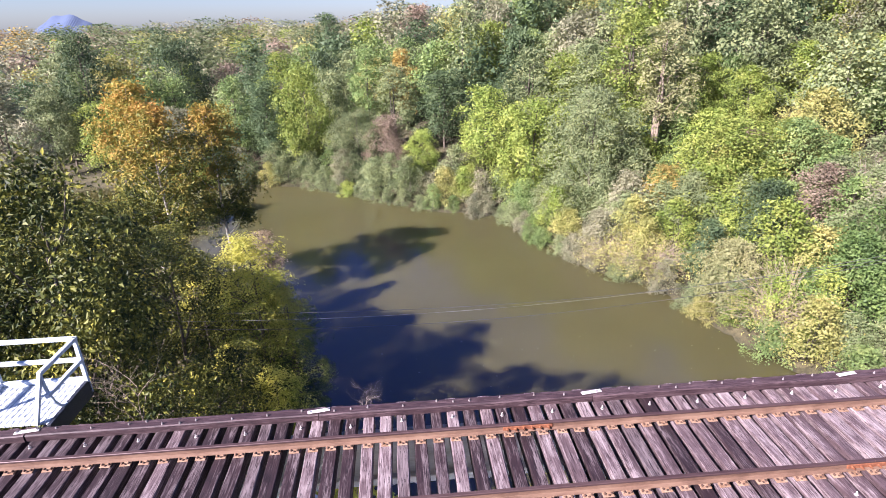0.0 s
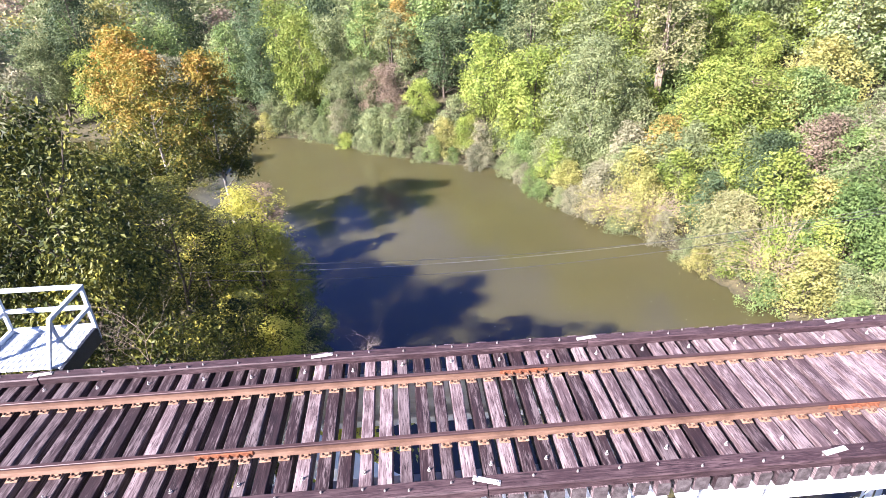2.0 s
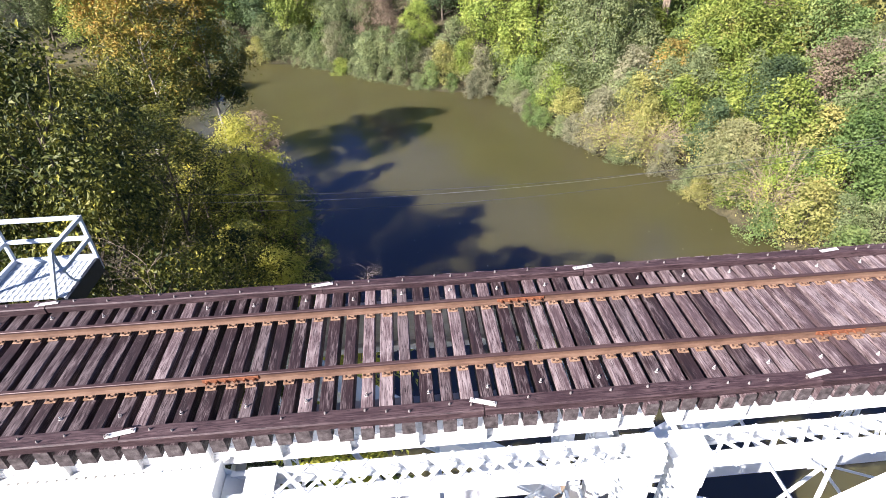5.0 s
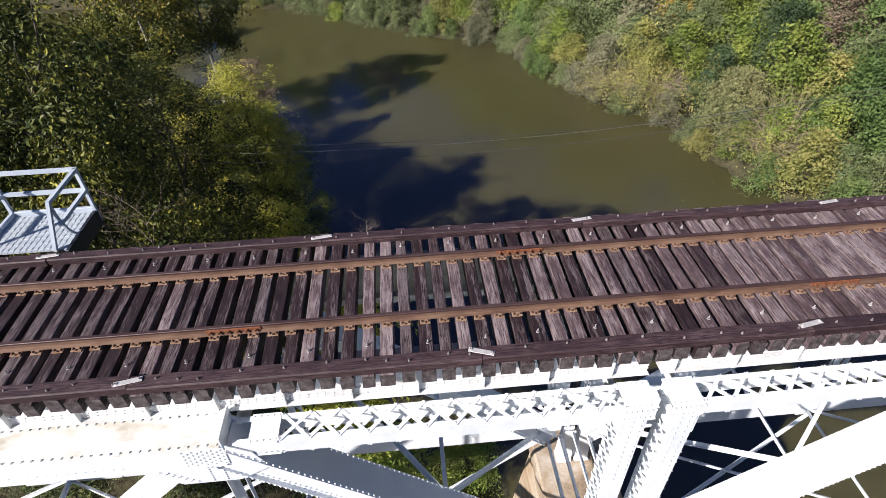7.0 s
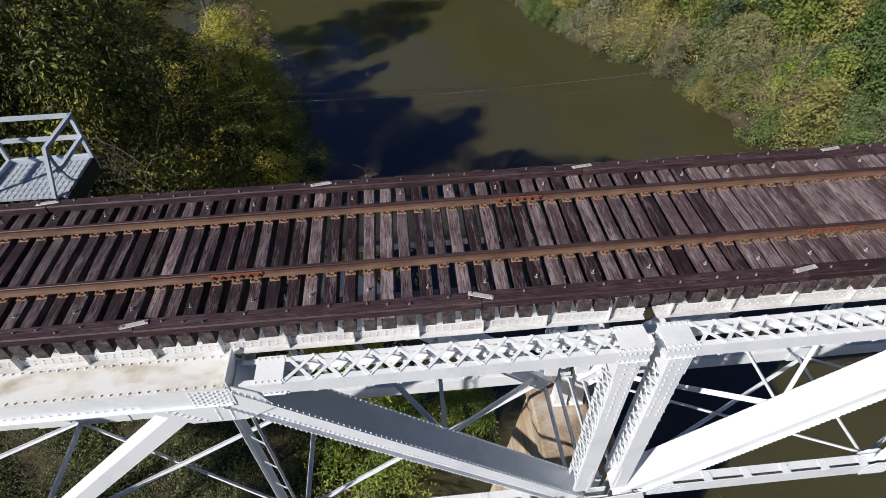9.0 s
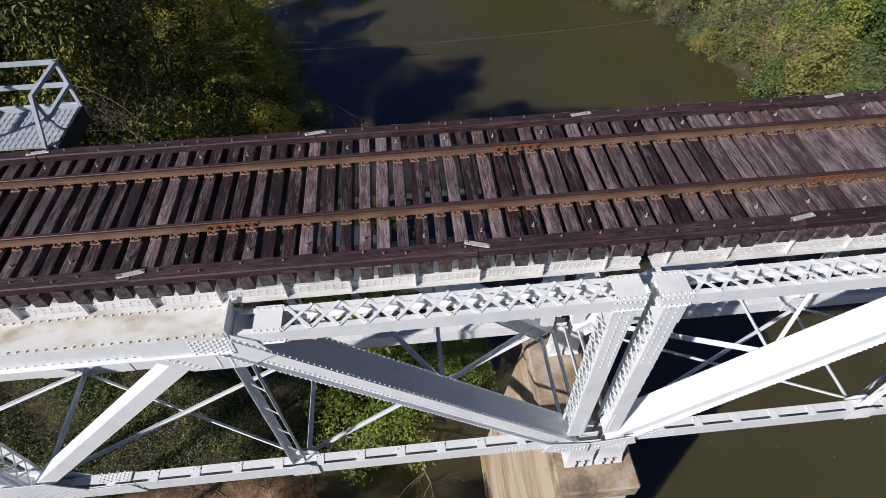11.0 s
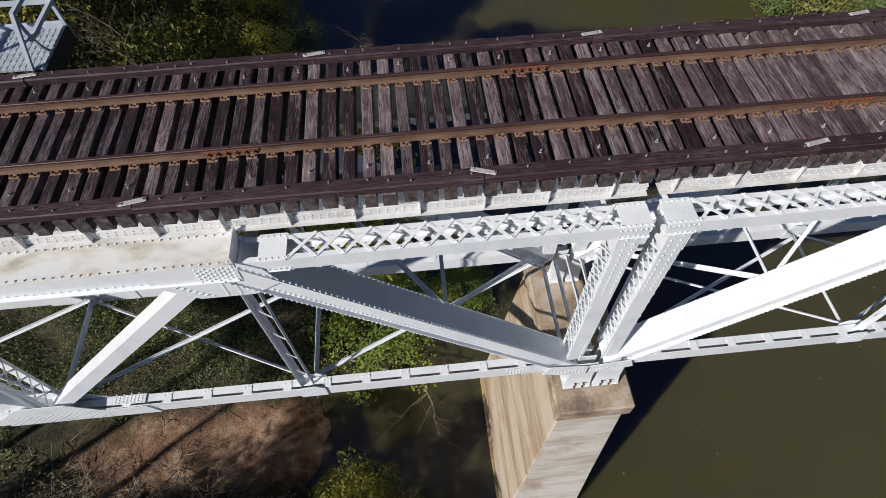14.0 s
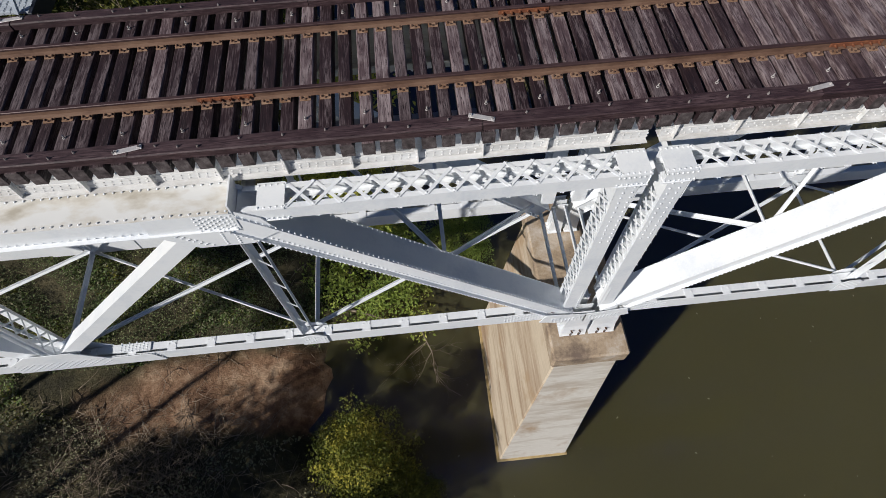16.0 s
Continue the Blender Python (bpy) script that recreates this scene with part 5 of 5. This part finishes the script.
def hero_trees():
    # near bank, left of the river
    big = "tall broadleaf tree with dark glossy green and gold leaves"
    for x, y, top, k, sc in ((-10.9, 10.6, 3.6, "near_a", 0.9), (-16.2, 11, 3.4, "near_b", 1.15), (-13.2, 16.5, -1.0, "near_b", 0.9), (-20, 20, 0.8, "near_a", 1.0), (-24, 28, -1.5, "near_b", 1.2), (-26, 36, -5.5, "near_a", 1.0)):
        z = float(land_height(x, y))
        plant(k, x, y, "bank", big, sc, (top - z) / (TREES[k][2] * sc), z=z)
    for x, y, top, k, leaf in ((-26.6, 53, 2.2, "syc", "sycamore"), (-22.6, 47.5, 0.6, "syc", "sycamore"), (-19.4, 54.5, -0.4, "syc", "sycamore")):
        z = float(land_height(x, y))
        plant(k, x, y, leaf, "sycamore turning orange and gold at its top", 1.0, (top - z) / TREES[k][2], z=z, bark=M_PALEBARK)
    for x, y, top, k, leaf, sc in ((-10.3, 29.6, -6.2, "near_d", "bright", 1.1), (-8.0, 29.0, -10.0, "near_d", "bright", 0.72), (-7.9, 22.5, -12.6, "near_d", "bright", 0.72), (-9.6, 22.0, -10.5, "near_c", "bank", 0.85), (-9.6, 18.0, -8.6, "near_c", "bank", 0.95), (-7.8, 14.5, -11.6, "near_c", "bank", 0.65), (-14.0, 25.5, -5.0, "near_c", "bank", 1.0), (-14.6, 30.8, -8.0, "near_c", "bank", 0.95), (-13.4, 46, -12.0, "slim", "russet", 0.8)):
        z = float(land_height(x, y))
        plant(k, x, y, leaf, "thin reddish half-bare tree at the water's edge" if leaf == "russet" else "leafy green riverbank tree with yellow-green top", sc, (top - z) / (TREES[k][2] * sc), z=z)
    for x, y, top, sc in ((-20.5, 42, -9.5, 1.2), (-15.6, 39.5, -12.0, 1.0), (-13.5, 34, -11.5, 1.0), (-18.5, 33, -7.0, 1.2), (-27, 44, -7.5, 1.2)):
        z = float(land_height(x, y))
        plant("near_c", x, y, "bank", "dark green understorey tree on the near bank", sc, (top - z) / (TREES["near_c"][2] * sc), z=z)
    # far bank
    for x, y, top, R, k, leaf, label in FAR_BANK_A + FAR_BANK_B:
        z = float(land_height(x, y))
        sc = R / TREES[k][3]
        plant(k, x, y, leaf, label, sc, (top - z) / (TREES[k][2] * sc), z=z, bark=M_TWIG if leaf in ("pale", "straw") else None)
    for x, y, leaf, sc, k in ((34.9, 42.5, "straw", 1.4, "shrub"), (34.0, 39.2, "lime", 0.65, "shrub_b"), (39.6, 35.4, "yellow", 0.75, "shrub"), (37.2, 33.6, "lime", 0.6, "shrub_b"), (43.2, 36.5, "fresh", 1.6, "shrub"), (47.5, 38.0, "fresh", 1.7, "shrub"), (45.5, 32.5, "fresh", 1.7, "shrub_b"), (36, 48, "yellow", 1.1, "shrub"), (30, 53, "yellow", 1.0, "shrub_b"), (26, 57, "pale", 1.0, "shrub_b"), (8.5, 84, "yellow", 1.15, "shrub"), (18.3, 82, "lime", 1.2, "shrub"), (12.5, 83.5, "lime", 0.9, "shrub_b"), (41.5, 58, "lime", 1.7, "shrub"), (37.5, 57, "olive", 1.4, "shrub_b"), (48.5, 50, "russet", 1.5, "shrub"), (36, 62, "orange", 1.3, "shrub"), (42.6, 50, "dark", 1.5, "shrub_b"), (52, 42, "pale", 1.7, "shrub"), (50, 56, "green", 1.9, "shrub"), (44, 66, "lime", 1.9, "shrub_b"), (56, 62, "yellow", 2.0, "shrub"), (72, 70, "lime", 2.2, "shrub_b"), (79, 79, "olive", 2.6, "shrub"), (85, 88, "yellow", 2.6, "shrub_b"), (68, 64, "green", 2.0, "shrub"), (60.5, 80.5, "olive", 1.9, "shrub_b"), (56.5, 82.5, "green", 1.8, "shrub"), (64.5, 78, "lime", 1.9, "shrub"), (63, 86, "pale", 2.0, "shrub_b"), (68.5, 80.5, "olive", 2.0, "shrub"), (55, 77, "lime", 1.7, "shrub_b"), (22, 70, "olive", 1.0, "shrub_b"), (20, 75, "green", 1.0, "shrub"), (2, 87, "olive", 1.2, "shrub_b"), (-4, 92, "olive", 1.2, "shrub"), (-10, 97, "pale", 1.1, "shrub_b"), (-17, 102, "olive", 1.2, "shrub"), (-24, 105, "olive", 1.1, "shrub_b"), (-32, 106, "pale", 1.2, "shrub")):
        if sc > 1.35:
            k, sc = "big_shrub", sc * 0.58
        plant(k, x, y, leaf, {"yellow": "bright yellow-leaved bush on the bank", "pale": "dry buff-leaved bush on the bank", "green": "fresh green bush on the bank", "fresh": "mound of bright green creeper on the bank", "straw": "buff and yellow bush overhanging the water", "lime": "yellow-green bush on the bank", "olive": "olive-green bush on the bank", "russet": "pinkish brown bush on the bank", "orange": "orange-brown bush on the bank", "dark": "dark green bush on the bank"}[leaf], sc, 1.0, name="bush", group="riverside bushes")


def twig_bush(x, y, R, H, leaf, leaves, label, seed, mat):
    """A dome of arching bare stems, with leaves left on part of it."""
    rnd, rng = random.Random(seed), np.random.default_rng(seed)
    V, F, tips = [], [], []
    for i in range(430):
        a, lean = rnd.uniform(0, 6.283), rnd.random() ** 0.6
        p = Vector((rnd.gauss(0, 0.22) * R, rnd.gauss(0, 0.22) * R, 0))
        d = Vector((math.cos(a) * lean, math.sin(a) * lean, 1.1)).normalized()
        path, n = [p], 6
        for k in range(n):
            d = (d + Vector((math.cos(a) * 0.22 * lean + rnd.uniform(-0.2, 0.2), math.sin(a) * 0.22 * lean + rnd.uniform(-0.2, 0.2), -0.30 * lean * (k / n + 0.2)))).normalized()
            path.append(path[-1] + d * (H * rnd.uniform(0.13, 0.27)))
        r = rnd.uniform(0.015, 0.04)
        v, f = tube_arrays(path, [r * (1 - 0.13 * k) for k in range(n + 1)], 3)
        k0 = len(V)
        V.extend(v)
        F.extend([tuple(j + k0 for j in q) for q in f])
        tips.extend(path[3:])
    ob = thing("bush", label, "shrub", "riverside bushes", loc=(x, y, float(land_height(x, y)) - 0.1))
    part_mesh("stem_tangle", mesh_of("stem_tangle", V, F), mat, ob, "tangle of bare arching stems")
    keep = [t for t in tips if t.x + 0.6 * math.sin(t.y * 1.3) < 0.1 * R or t.z < 0.35 * H or rnd.random() < 0.25]
    v, f = leaf_arrays(rng, [tuple(t) for t in keep], [0.45] * len(keep), leaves, 0.20, 0.2, 0.8, 0.62, True, 5)
    part_mesh("crown", mesh_of("crown", v.tolist(), f.tolist()), LEAF[leaf], ob, "remaining autumn leaves")


def twig_bushes():
    twig_bush(37.2, 37.9, 4.2, 5.6, "yellow", 2300, "dome of bare buff twigs with yellow leaves at the water", 61, M_TWIG_BUFF)
    twig_bush(54.5, 50.5, 3.8, 4.8, "russet", 1500, "bare pale-twigged bush on the slope", 62, M_TWIG_PALE)
    twig_bush(27.0, 55.0, 2.6, 3.8, "yellow", 2600, "half-bare twiggy bush at the water's edge", 63, M_TWIG_BUFF)
    twig_bush(30.8, 52.0, 2.6, 4.2, "yellow", 2600, "half-bare twiggy bush at the water's edge", 64, M_TWIG_BUFF)


def bank_cover():
    """Bushes that hide the earth along the far shore and up the slope."""
    rnd = random.Random(21)
    spots = []
    words = {"yellow": "bright yellow-leaved bush on the bank", "pale": "dry buff-leaved bush on the bank", "green": "fresh green bush on the bank", "lime": "yellow-green bush on the bank", "olive": "olive-green bush on the bank", "russet": "pinkish brown bush on the bank", "dark": "dark green bush on the bank"}
    tries = 0
    shore = [p for p in RIVER if p[1] >= 30 and p[0] > -60][:10]
    for (ax, ay), (bx, by) in zip(shore, shore[1:]):       # a fringe that leans over the water
        n = max(1, int(math.hypot(bx - ax, by - ay) / 2.9))
        for i in range(n):
            s = (i + rnd.uniform(0.2, 0.8)) / n
            x, y = ax + (bx - ax) * s, ay + (by - ay) * s
            nx, ny = by - ay, ax - bx
            q = math.hypot(nx, ny)
            x, y = x + nx / q * rnd.uniform(0.3, 0.9), y + ny / q * rnd.uniform(0.3, 0.9)
            spots.append((x, y))
            leaf = rnd.choices(["olive", "green", "lime", "yellow", "pale", "dark"], [4, 1.6, 1.8, 1.3, 1.2, 0.1] if x > 22 else [4.5, 1.4, 0.7, 0.3, 1.4, 0.5])[0]
            plant(rnd.choice(["shrub", "shrub_b"]), x, y, leaf, words[leaf], rnd.uniform(0.5, 0.8), rnd.uniform(0.8, 1.1), z=max(float(land_height(x, y)), WATER_Z - 0.2), name="bush", group="riverside bushes")
    while len(spots) < 180 and tries < 12000:
        tries += 1
        x, y = rnd.uniform(-70, 84), rnd.uniform(22, 118)
        d = float(river_distance(np.array([x]), np.array([y]))[0])
        if x < -2 and y < 80 or y < 20 or x + y < 60 and x < 20:
            continue
        if not (0.4 < d < (26 if x > 24 else 7)):
            continue
        if any((x - a) ** 2 + (y - b) ** 2 < (2.9 if d < 5 else 3.6) ** 2 for a, b in spots):
            continue
        spots.append((x, y))
        leaf = rnd.choices(["olive", "green", "lime", "yellow", "pale", "dark", "russet"], [4, 2.4, 2.6, 1.5, 0.7, 0.8, 0.2] if x > 22 else [4.5, 1.2, 0.7, 0.4, 1.5, 1.6, 0.2])[0]
        plant(rnd.choice(["shrub", "shrub_b"]), x, y, leaf, words[leaf], rnd.uniform(0.75, 1.25) * (1 if d < 6 else 1.25), rnd.uniform(0.8, 1.15), name="bush", group="riverside bushes")


def under_bridge():
    """Growth on the near bank below the bridge, and the trees that shade it."""
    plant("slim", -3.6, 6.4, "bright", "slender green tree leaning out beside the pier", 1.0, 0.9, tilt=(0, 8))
    plant("near_shrub", 2.4, 8.2, "lime", "bright green bush overhanging the shaded water", 0.85, 1.0, z=WATER_Z - 0.2, name="bush", group="riverside bushes", tilt=(-8, 14))
    plant("near_shrub", -1.9, 6.6, "lime", "bright green bush at the water's edge", 1.45, 1.1, name="bush", group="riverside bushes")
    plant("near_shrub", -3.1, -3.3, "gold", "sunlit golden-green bush at the water's edge", 1.0, 1.35, name="bush", group="riverside bushes")
    plant("near_shrub", -1.9, -4.9, "gold", "ragged golden bush leaning over the water", 0.85, 1.1, name="bush", group="riverside bushes", tilt=(10, 14))
    plant("near_shrub", -4.5, -2.2, "bank", "dark green bush on the near bank", 0.6, 1.0, name="bush", group="riverside bushes")
    for x, y, k, s in ((-27, -9.6, "pole", 1.0), (-28.5, -7.2, "pole", 0.95), (-31, -6.0, "pole", 1.05), (-18.4, -9.8, "shade", 0.85), (-20.8, -10.4, "shade", 0.8), (-11.2, -12.8, "shade", 0.66), (-14.0, -13.6, "shade", 0.66), (-21.5, -12.8, "shade", 0.72), (-33, -13, "shade", 0.7), (-30, -9, "shade", 0.62)):
        plant(k, x, y, "bank", "tall green tree on the near bank", s, 0.9)


def weeds():
    """Low weeds, dry grass and brush on the near bank."""
    rng = np.random.default_rng(3)
    for leaf, n, size, lab, box in (("bank", 17000, 0.12, "low green weeds on the near bank", (-26, -4.8, 0, 20)), ("pale", 15000, 0.11, "dry grass and dead weeds on the near bank", (-26, -4.6, -9, 14)), ("olive", 36000, 0.075, "dry olive grass on the near bank", (-24, -5.5, 2.5, 15)), ("green", 12000, 0.11, "green creeping plants on the near bank", (-22, -5, 1, 16))):
        x, y = rng.uniform(box[0], box[1], n * 4), rng.uniform(box[2], box[3], n * 4)
        clump = np.sin(x * 0.9 + 2 * np.sin(y * 0.7)) + np.cos(y * 1.1 + np.sin(x * 0.6) * 2)
        bare = ((x + 9.5) / 7.0) ** 2 + ((y - 0.8) / 2.7) ** 2 < 1
        keep = np.flatnonzero((clump > (-1.5 if leaf == "olive" else -0.2)) & ~bare & (river_distance(x, y) > 0.4))[:n]
        x, y = x[keep], y[keep]
        n = len(x)
        h = rng.random(n) * 0.55
        pos = np.column_stack((x, y, land_height(x, y) + h))
        nrm = rng.normal(size=(n, 3)) * 0.6 + np.array([0, 0, 0.8])
        nrm /= np.linalg.norm(nrm, axis=1)[:, None]
        ax = np.cross(nrm, rng.normal(size=(n, 3)))
        ax /= np.linalg.norm(ax, axis=1)[:, None]
        side = np.cross(nrm, ax)
        s = (size * (0.5 + rng.random(n)))[:, None]
        v = np.stack((pos - ax * s * 0.6, pos + side * s * 0.35, pos + ax * s * 0.6, pos - side * s * 0.35), 1).reshape(-1, 3)
        k = np.arange(n)[:, None] * 4
        f = np.concatenate((k + np.array([[0, 1, 2]]), k + np.array([[0, 2, 3]])), 1).reshape(-1, 3)
        tagged(new("weeds", mesh_of("weeds", v.tolist(), f.tolist(), [LEAF[leaf]])), lab, "weeds", kind="stuff")
    rnd = random.Random(8)
    V, F = [], []
    for _ in range(1700):                                   # bare brush
        x, y = rnd.gauss(-14.5, 3.2), rnd.gauss(-2.6, 1.6)
        if rnd.random() < 0.2:
            x, y = rnd.uniform(-14, -4.8), rnd.uniform(2, 12)
        p = Vector((x, y, float(land_height(x, y)) + 0.05))
        d = Vector((rnd.uniform(-1, 1), rnd.uniform(-1, 1), rnd.uniform(0.0, 0.5))).normalized()
        if x > -5 or x < -22:
            continue
        path = [p]
        for i in range(4):
            d = (d + Vector((rnd.uniform(-0.3, 0.3), rnd.uniform(-0.3, 0.3), rnd.uniform(-0.35, 0.1)))).normalized()
            path.append(path[-1] + d * rnd.uniform(0.25, 0.5))
        r = rnd.uniform(0.008, 0.022)
        v, f = tube_arrays(path, [r * (1 - i * 0.2) for i in range(5)], 3)
        k = len(V)
        V += v
        F += [tuple(i + k for i in q) for q in f]
    tagged(new("brush", mesh_of("brush", V, F, [M_TWIG])), "tangle of bare grey-brown brush on the bank", "brush", kind="stuff")


def floating_leaves():
    """Fallen leaves adrift on the river."""
    rng = np.random.default_rng(12)
    n = 260
    x, y = rng.uniform(-2, 42, n), rng.uniform(-14, 42, n)
    keep = river_distance(x, y) < -0.6
    x, y = x[keep], y[keep]
    n = len(x)
    a, s = rng.uniform(0, 6.28, n), rng.uniform(0.03, 0.09, n)
    V, F = [], []
    for i in range(n):
        c, sn = math.cos(a[i]) * s[i], math.sin(a[i]) * s[i]
        k = len(V)
        V += [(x[i] - c, y[i] - sn, WATER_Z + 0.004), (x[i] + sn * 0.5, y[i] - c * 0.5, WATER_Z + 0.012), (x[i] + c, y[i] + sn, WATER_Z + 0.004), (x[i] - sn * 0.5, y[i] + c * 0.5, WATER_Z + 0.014)]
        F += [(k, k + 1, k + 2), (k, k + 2, k + 3)]
    tagged(new("floating_leaves", mesh_of("floating_leaves", V, F, [LEAF["pale"]])), "fallen yellow-brown leaves scattered on the water", "leaves", kind="stuff")


def bare_limb(name, start, way, length, label, seed, root):
    """A bare branching limb."""
    rnd = random.Random(seed)
    V, F = [], []

    def grow(p, d, r, n, depth):
        path = [p]
        for i in range(n):
            d = (d + Vector((rnd.uniform(-0.28, 0.28), rnd.uniform(-0.28, 0.28), rnd.uniform(-0.2, 0.16)))).normalized()
            path.append(path[-1] + d * (length / 6))
        v, f = tube_arrays(path, [r * (1 - 0.8 * i / n) for i in range(n + 1)], 5 if depth < 2 else 3)
        k = len(V)
        V.extend(v)
        F.extend([tuple(i + k for i in q) for q in f])
        if depth < 3:
            for i in range(1, n + 1):
                for _ in range(1 if depth else 2):
                    dd = (d + Vector((rnd.uniform(-1, 1), rnd.uniform(-1, 1), rnd.uniform(-0.5, 0.6)))).normalized()
                    grow(path[i], dd, r * 0.45, max(2, n - 2), depth + 1)

    a, b = Vector(root), Vector(start)
    stem = [a.lerp(b, i / 8) + Vector((0, 0, 0.12 * (b - a).length)) * math.sin(math.pi * i / 8) * (0.4 if b.z - a.z < 4 else 0.05) for i in range(9)]
    v, f = tube_arrays(stem, [max(length * 0.011, 0.08 * (1 - i / 9)) for i in range(9)], 6)
    V.extend(v)
    F.extend(f)
    grow(Vector(start), Vector(way).normalized(), length * 0.011, 6, 0)
    tagged(new(name, mesh_of(name, V, F, [M_TWIG])), label, "branch")


def mid_forest():
    """Trees behind the shore that can still be told apart."""
    rnd = random.Random(9)
    placed = []
    words = {"dark": "dark green broadleaf tree in the wood", "green": "green broadleaf tree in the wood", "olive": "olive-green tree in the wood", "lime": "yellow-green tree in the wood", "yellow": "yellow autumn tree in the wood", "orange": "orange autumn tree in the wood", "russet": "reddish brown tree in the wood", "pale": "thin dry-leaved tree in the wood"}
    n = tries = 0
    while n < 112 and tries < 9000:
        tries += 1
        x, y = rnd.uniform(-85, 118), rnd.uniform(40, 165)
        d = float(river_distance(np.array([x]), np.array([y]))[0])
        if d < 3.5 or d > 75 or y < 40 + 0.1 * abs(x):
            continue
        if any((x - a) ** 2 + (y - b) ** 2 < 6.0 ** 2 for a, b in placed):
            continue
        if any((x - t[0]) ** 2 + (y + 2 - t[1]) ** 2 < (t[3] + 3.0) ** 2 for t in FAR_BANK_A + FAR_BANK_B):
            continue
        if x < -8 and y < 72:
            continue
        right = x > 25
        if right and (d < 15 or y < 62):
            continue
        placed.append((x, y))
        leaf = rnd.choices(["dark", "green", "olive", "lime", "yellow", "orange", "russet", "pale"], [0.8 if y < 92 else 2.4, 2.2, 4, 2.8, 1.4, 0.2, 0.1, 1.2] if right else [3.4, 2.0, 5, 1.1, 0.4, 0.2, 0.3, 1.0])[0]
        k = rnd.choice(["mid_round", "mid_wide", "mid_tall", "mid_round"])
        if d > 26 or y > 122:
            k = k.replace("mid", "back")
        plant(k, x, y, leaf, words[leaf], rnd.uniform(0.8, 1.2), rnd.uniform(0.85, 1.1), bark=M_PALEBARK if leaf == "pale" else None, group="woodland trees")
        n += 1
    return placed + [(t[0], t[1]) for t in FAR_BANK_A + FAR_BANK_B]


def far_forest(placed):
    """The woods that run to the skyline, one mass for each leaf colour."""
    rnd = random.Random(4)
    heaps = {}
    spots = list(placed)
    for ring in range(1200):
        a = rnd.uniform(-0.95, 0.95)
        r = 105 + 900 * rnd.random() ** 1.6
        x, y = r * math.sin(a), r * math.cos(a)
        if float(river_distance(np.array([x]), np.array([y]))[0]) < 6:
            continue
        if any((x - p) ** 2 + (y - q) ** 2 < (5.6 + r * 0.016) ** 2 for p, q in spots):
            continue
        spots.append((x, y))
        leaf = rnd.choices(["dark", "olive", "pale", "lime", "yellow", "orange", "russet"], [2.6, 4.2, 2.8, 0.8, 0.4, 0.3, 0.9])[0]
        heaps.setdefault(leaf, []).append((rnd.choice(["far_a", "far_b", "far_c"]), x, y, rnd.uniform(0.8, 1.25), rnd.uniform(0, 6.28)))
    for leaf, rows in heaps.items():
        V, F, k0 = [], [], 0
        for key, x, y, s, t in rows:
            v, f = TREES[key][4], TREES[key][5]
            if math.hypot(x, y) > 260:
                v, f = v[: len(v) // 2], f[: len(f) // 2]
            c, sn = math.cos(t), math.sin(t)
            grow = 1 + max(0, math.hypot(x, y) - 150) / 330
            z = float(land_height(x, y))
            w = np.column_stack(((v[:, 0] * c - v[:, 1] * sn) * s * grow + x, (v[:, 0] * sn + v[:, 1] * c) * s * grow + y, v[:, 2] * s + z))
            V.append(w)
            F.append(f + k0)
            k0 += len(v)
        me = mesh_of("far_woods", np.concatenate(V).tolist(), np.concatenate(F).tolist(), [LEAF[leaf]])
        tagged(new("far_woods", me), "dense autumn woodland running back to the skyline", "woodland", kind="stuff")


def wires():
    """Cables that span the river beyond the bridge."""
    dark, pale = "thin dark cable sagging over the river", "thin cable sagging over the river, pale with painted sun glint"
    for x1, z1, s1, x2, c, y, r, mat, lab in ((-0.07, -6.72, 0.015, 13.98, 0.00275, 18.0, 0.013, M_WIRE, dark), (2.4, -7.19, 0.040, 13.69, 0.0028, 18.3, 0.008, M_PALEWIRE, pale), (-10.3, -7.2, -0.0389, 2.54, 0.0034, 18.1, 0.015, M_WIRE, dark)):
        path = []
        for i in range(49):
            x = -26 + 76 * i / 48
            path.append(Vector((x, y, z1 + s1 * (x - x1) + c * (x - x1) * (x - x2))))
        v, f = tube_arrays(path, [r] * 49, 5)
        me = mesh_of("cable", v, f, [mat])
        tagged(new("cable", me), lab, "cable", "cables over the river")

# ---- build ----
build_land()
bridge_pier()
truss_span(1, "white riveted steel deck truss reaching back over the bank")
truss_span(-1, "white riveted steel deck truss reaching over the river")
refuge_platform()
wires()
hero_trees()
twig_bushes()
bank_cover()
under_bridge()
weeds()
floating_leaves()
bare_limb("dead_branch", (0.2, 2.6, -20.6), (0.4, -0.75, -0.25), 3.4, "bare dead branch reaching over the water", 3, (-4.4, 5.2, -22.3))
bare_limb("bare_sapling", (-0.5, 5.0, -3.0), (0.1, 0.1, 1), 0.75, "leafless twiggy treetop beside the deck", 5, (-3.3, 7.4, -22.4))
bare_limb("bare_sapling", (-6.2, 5.0, -3.3), (-0.1, 0.05, 1), 1.9, "leafless twiggy treetop beside the refuge platform", 6, (-7.2, 6.4, -21.8))
far_forest(mid_forest())
track_deck()
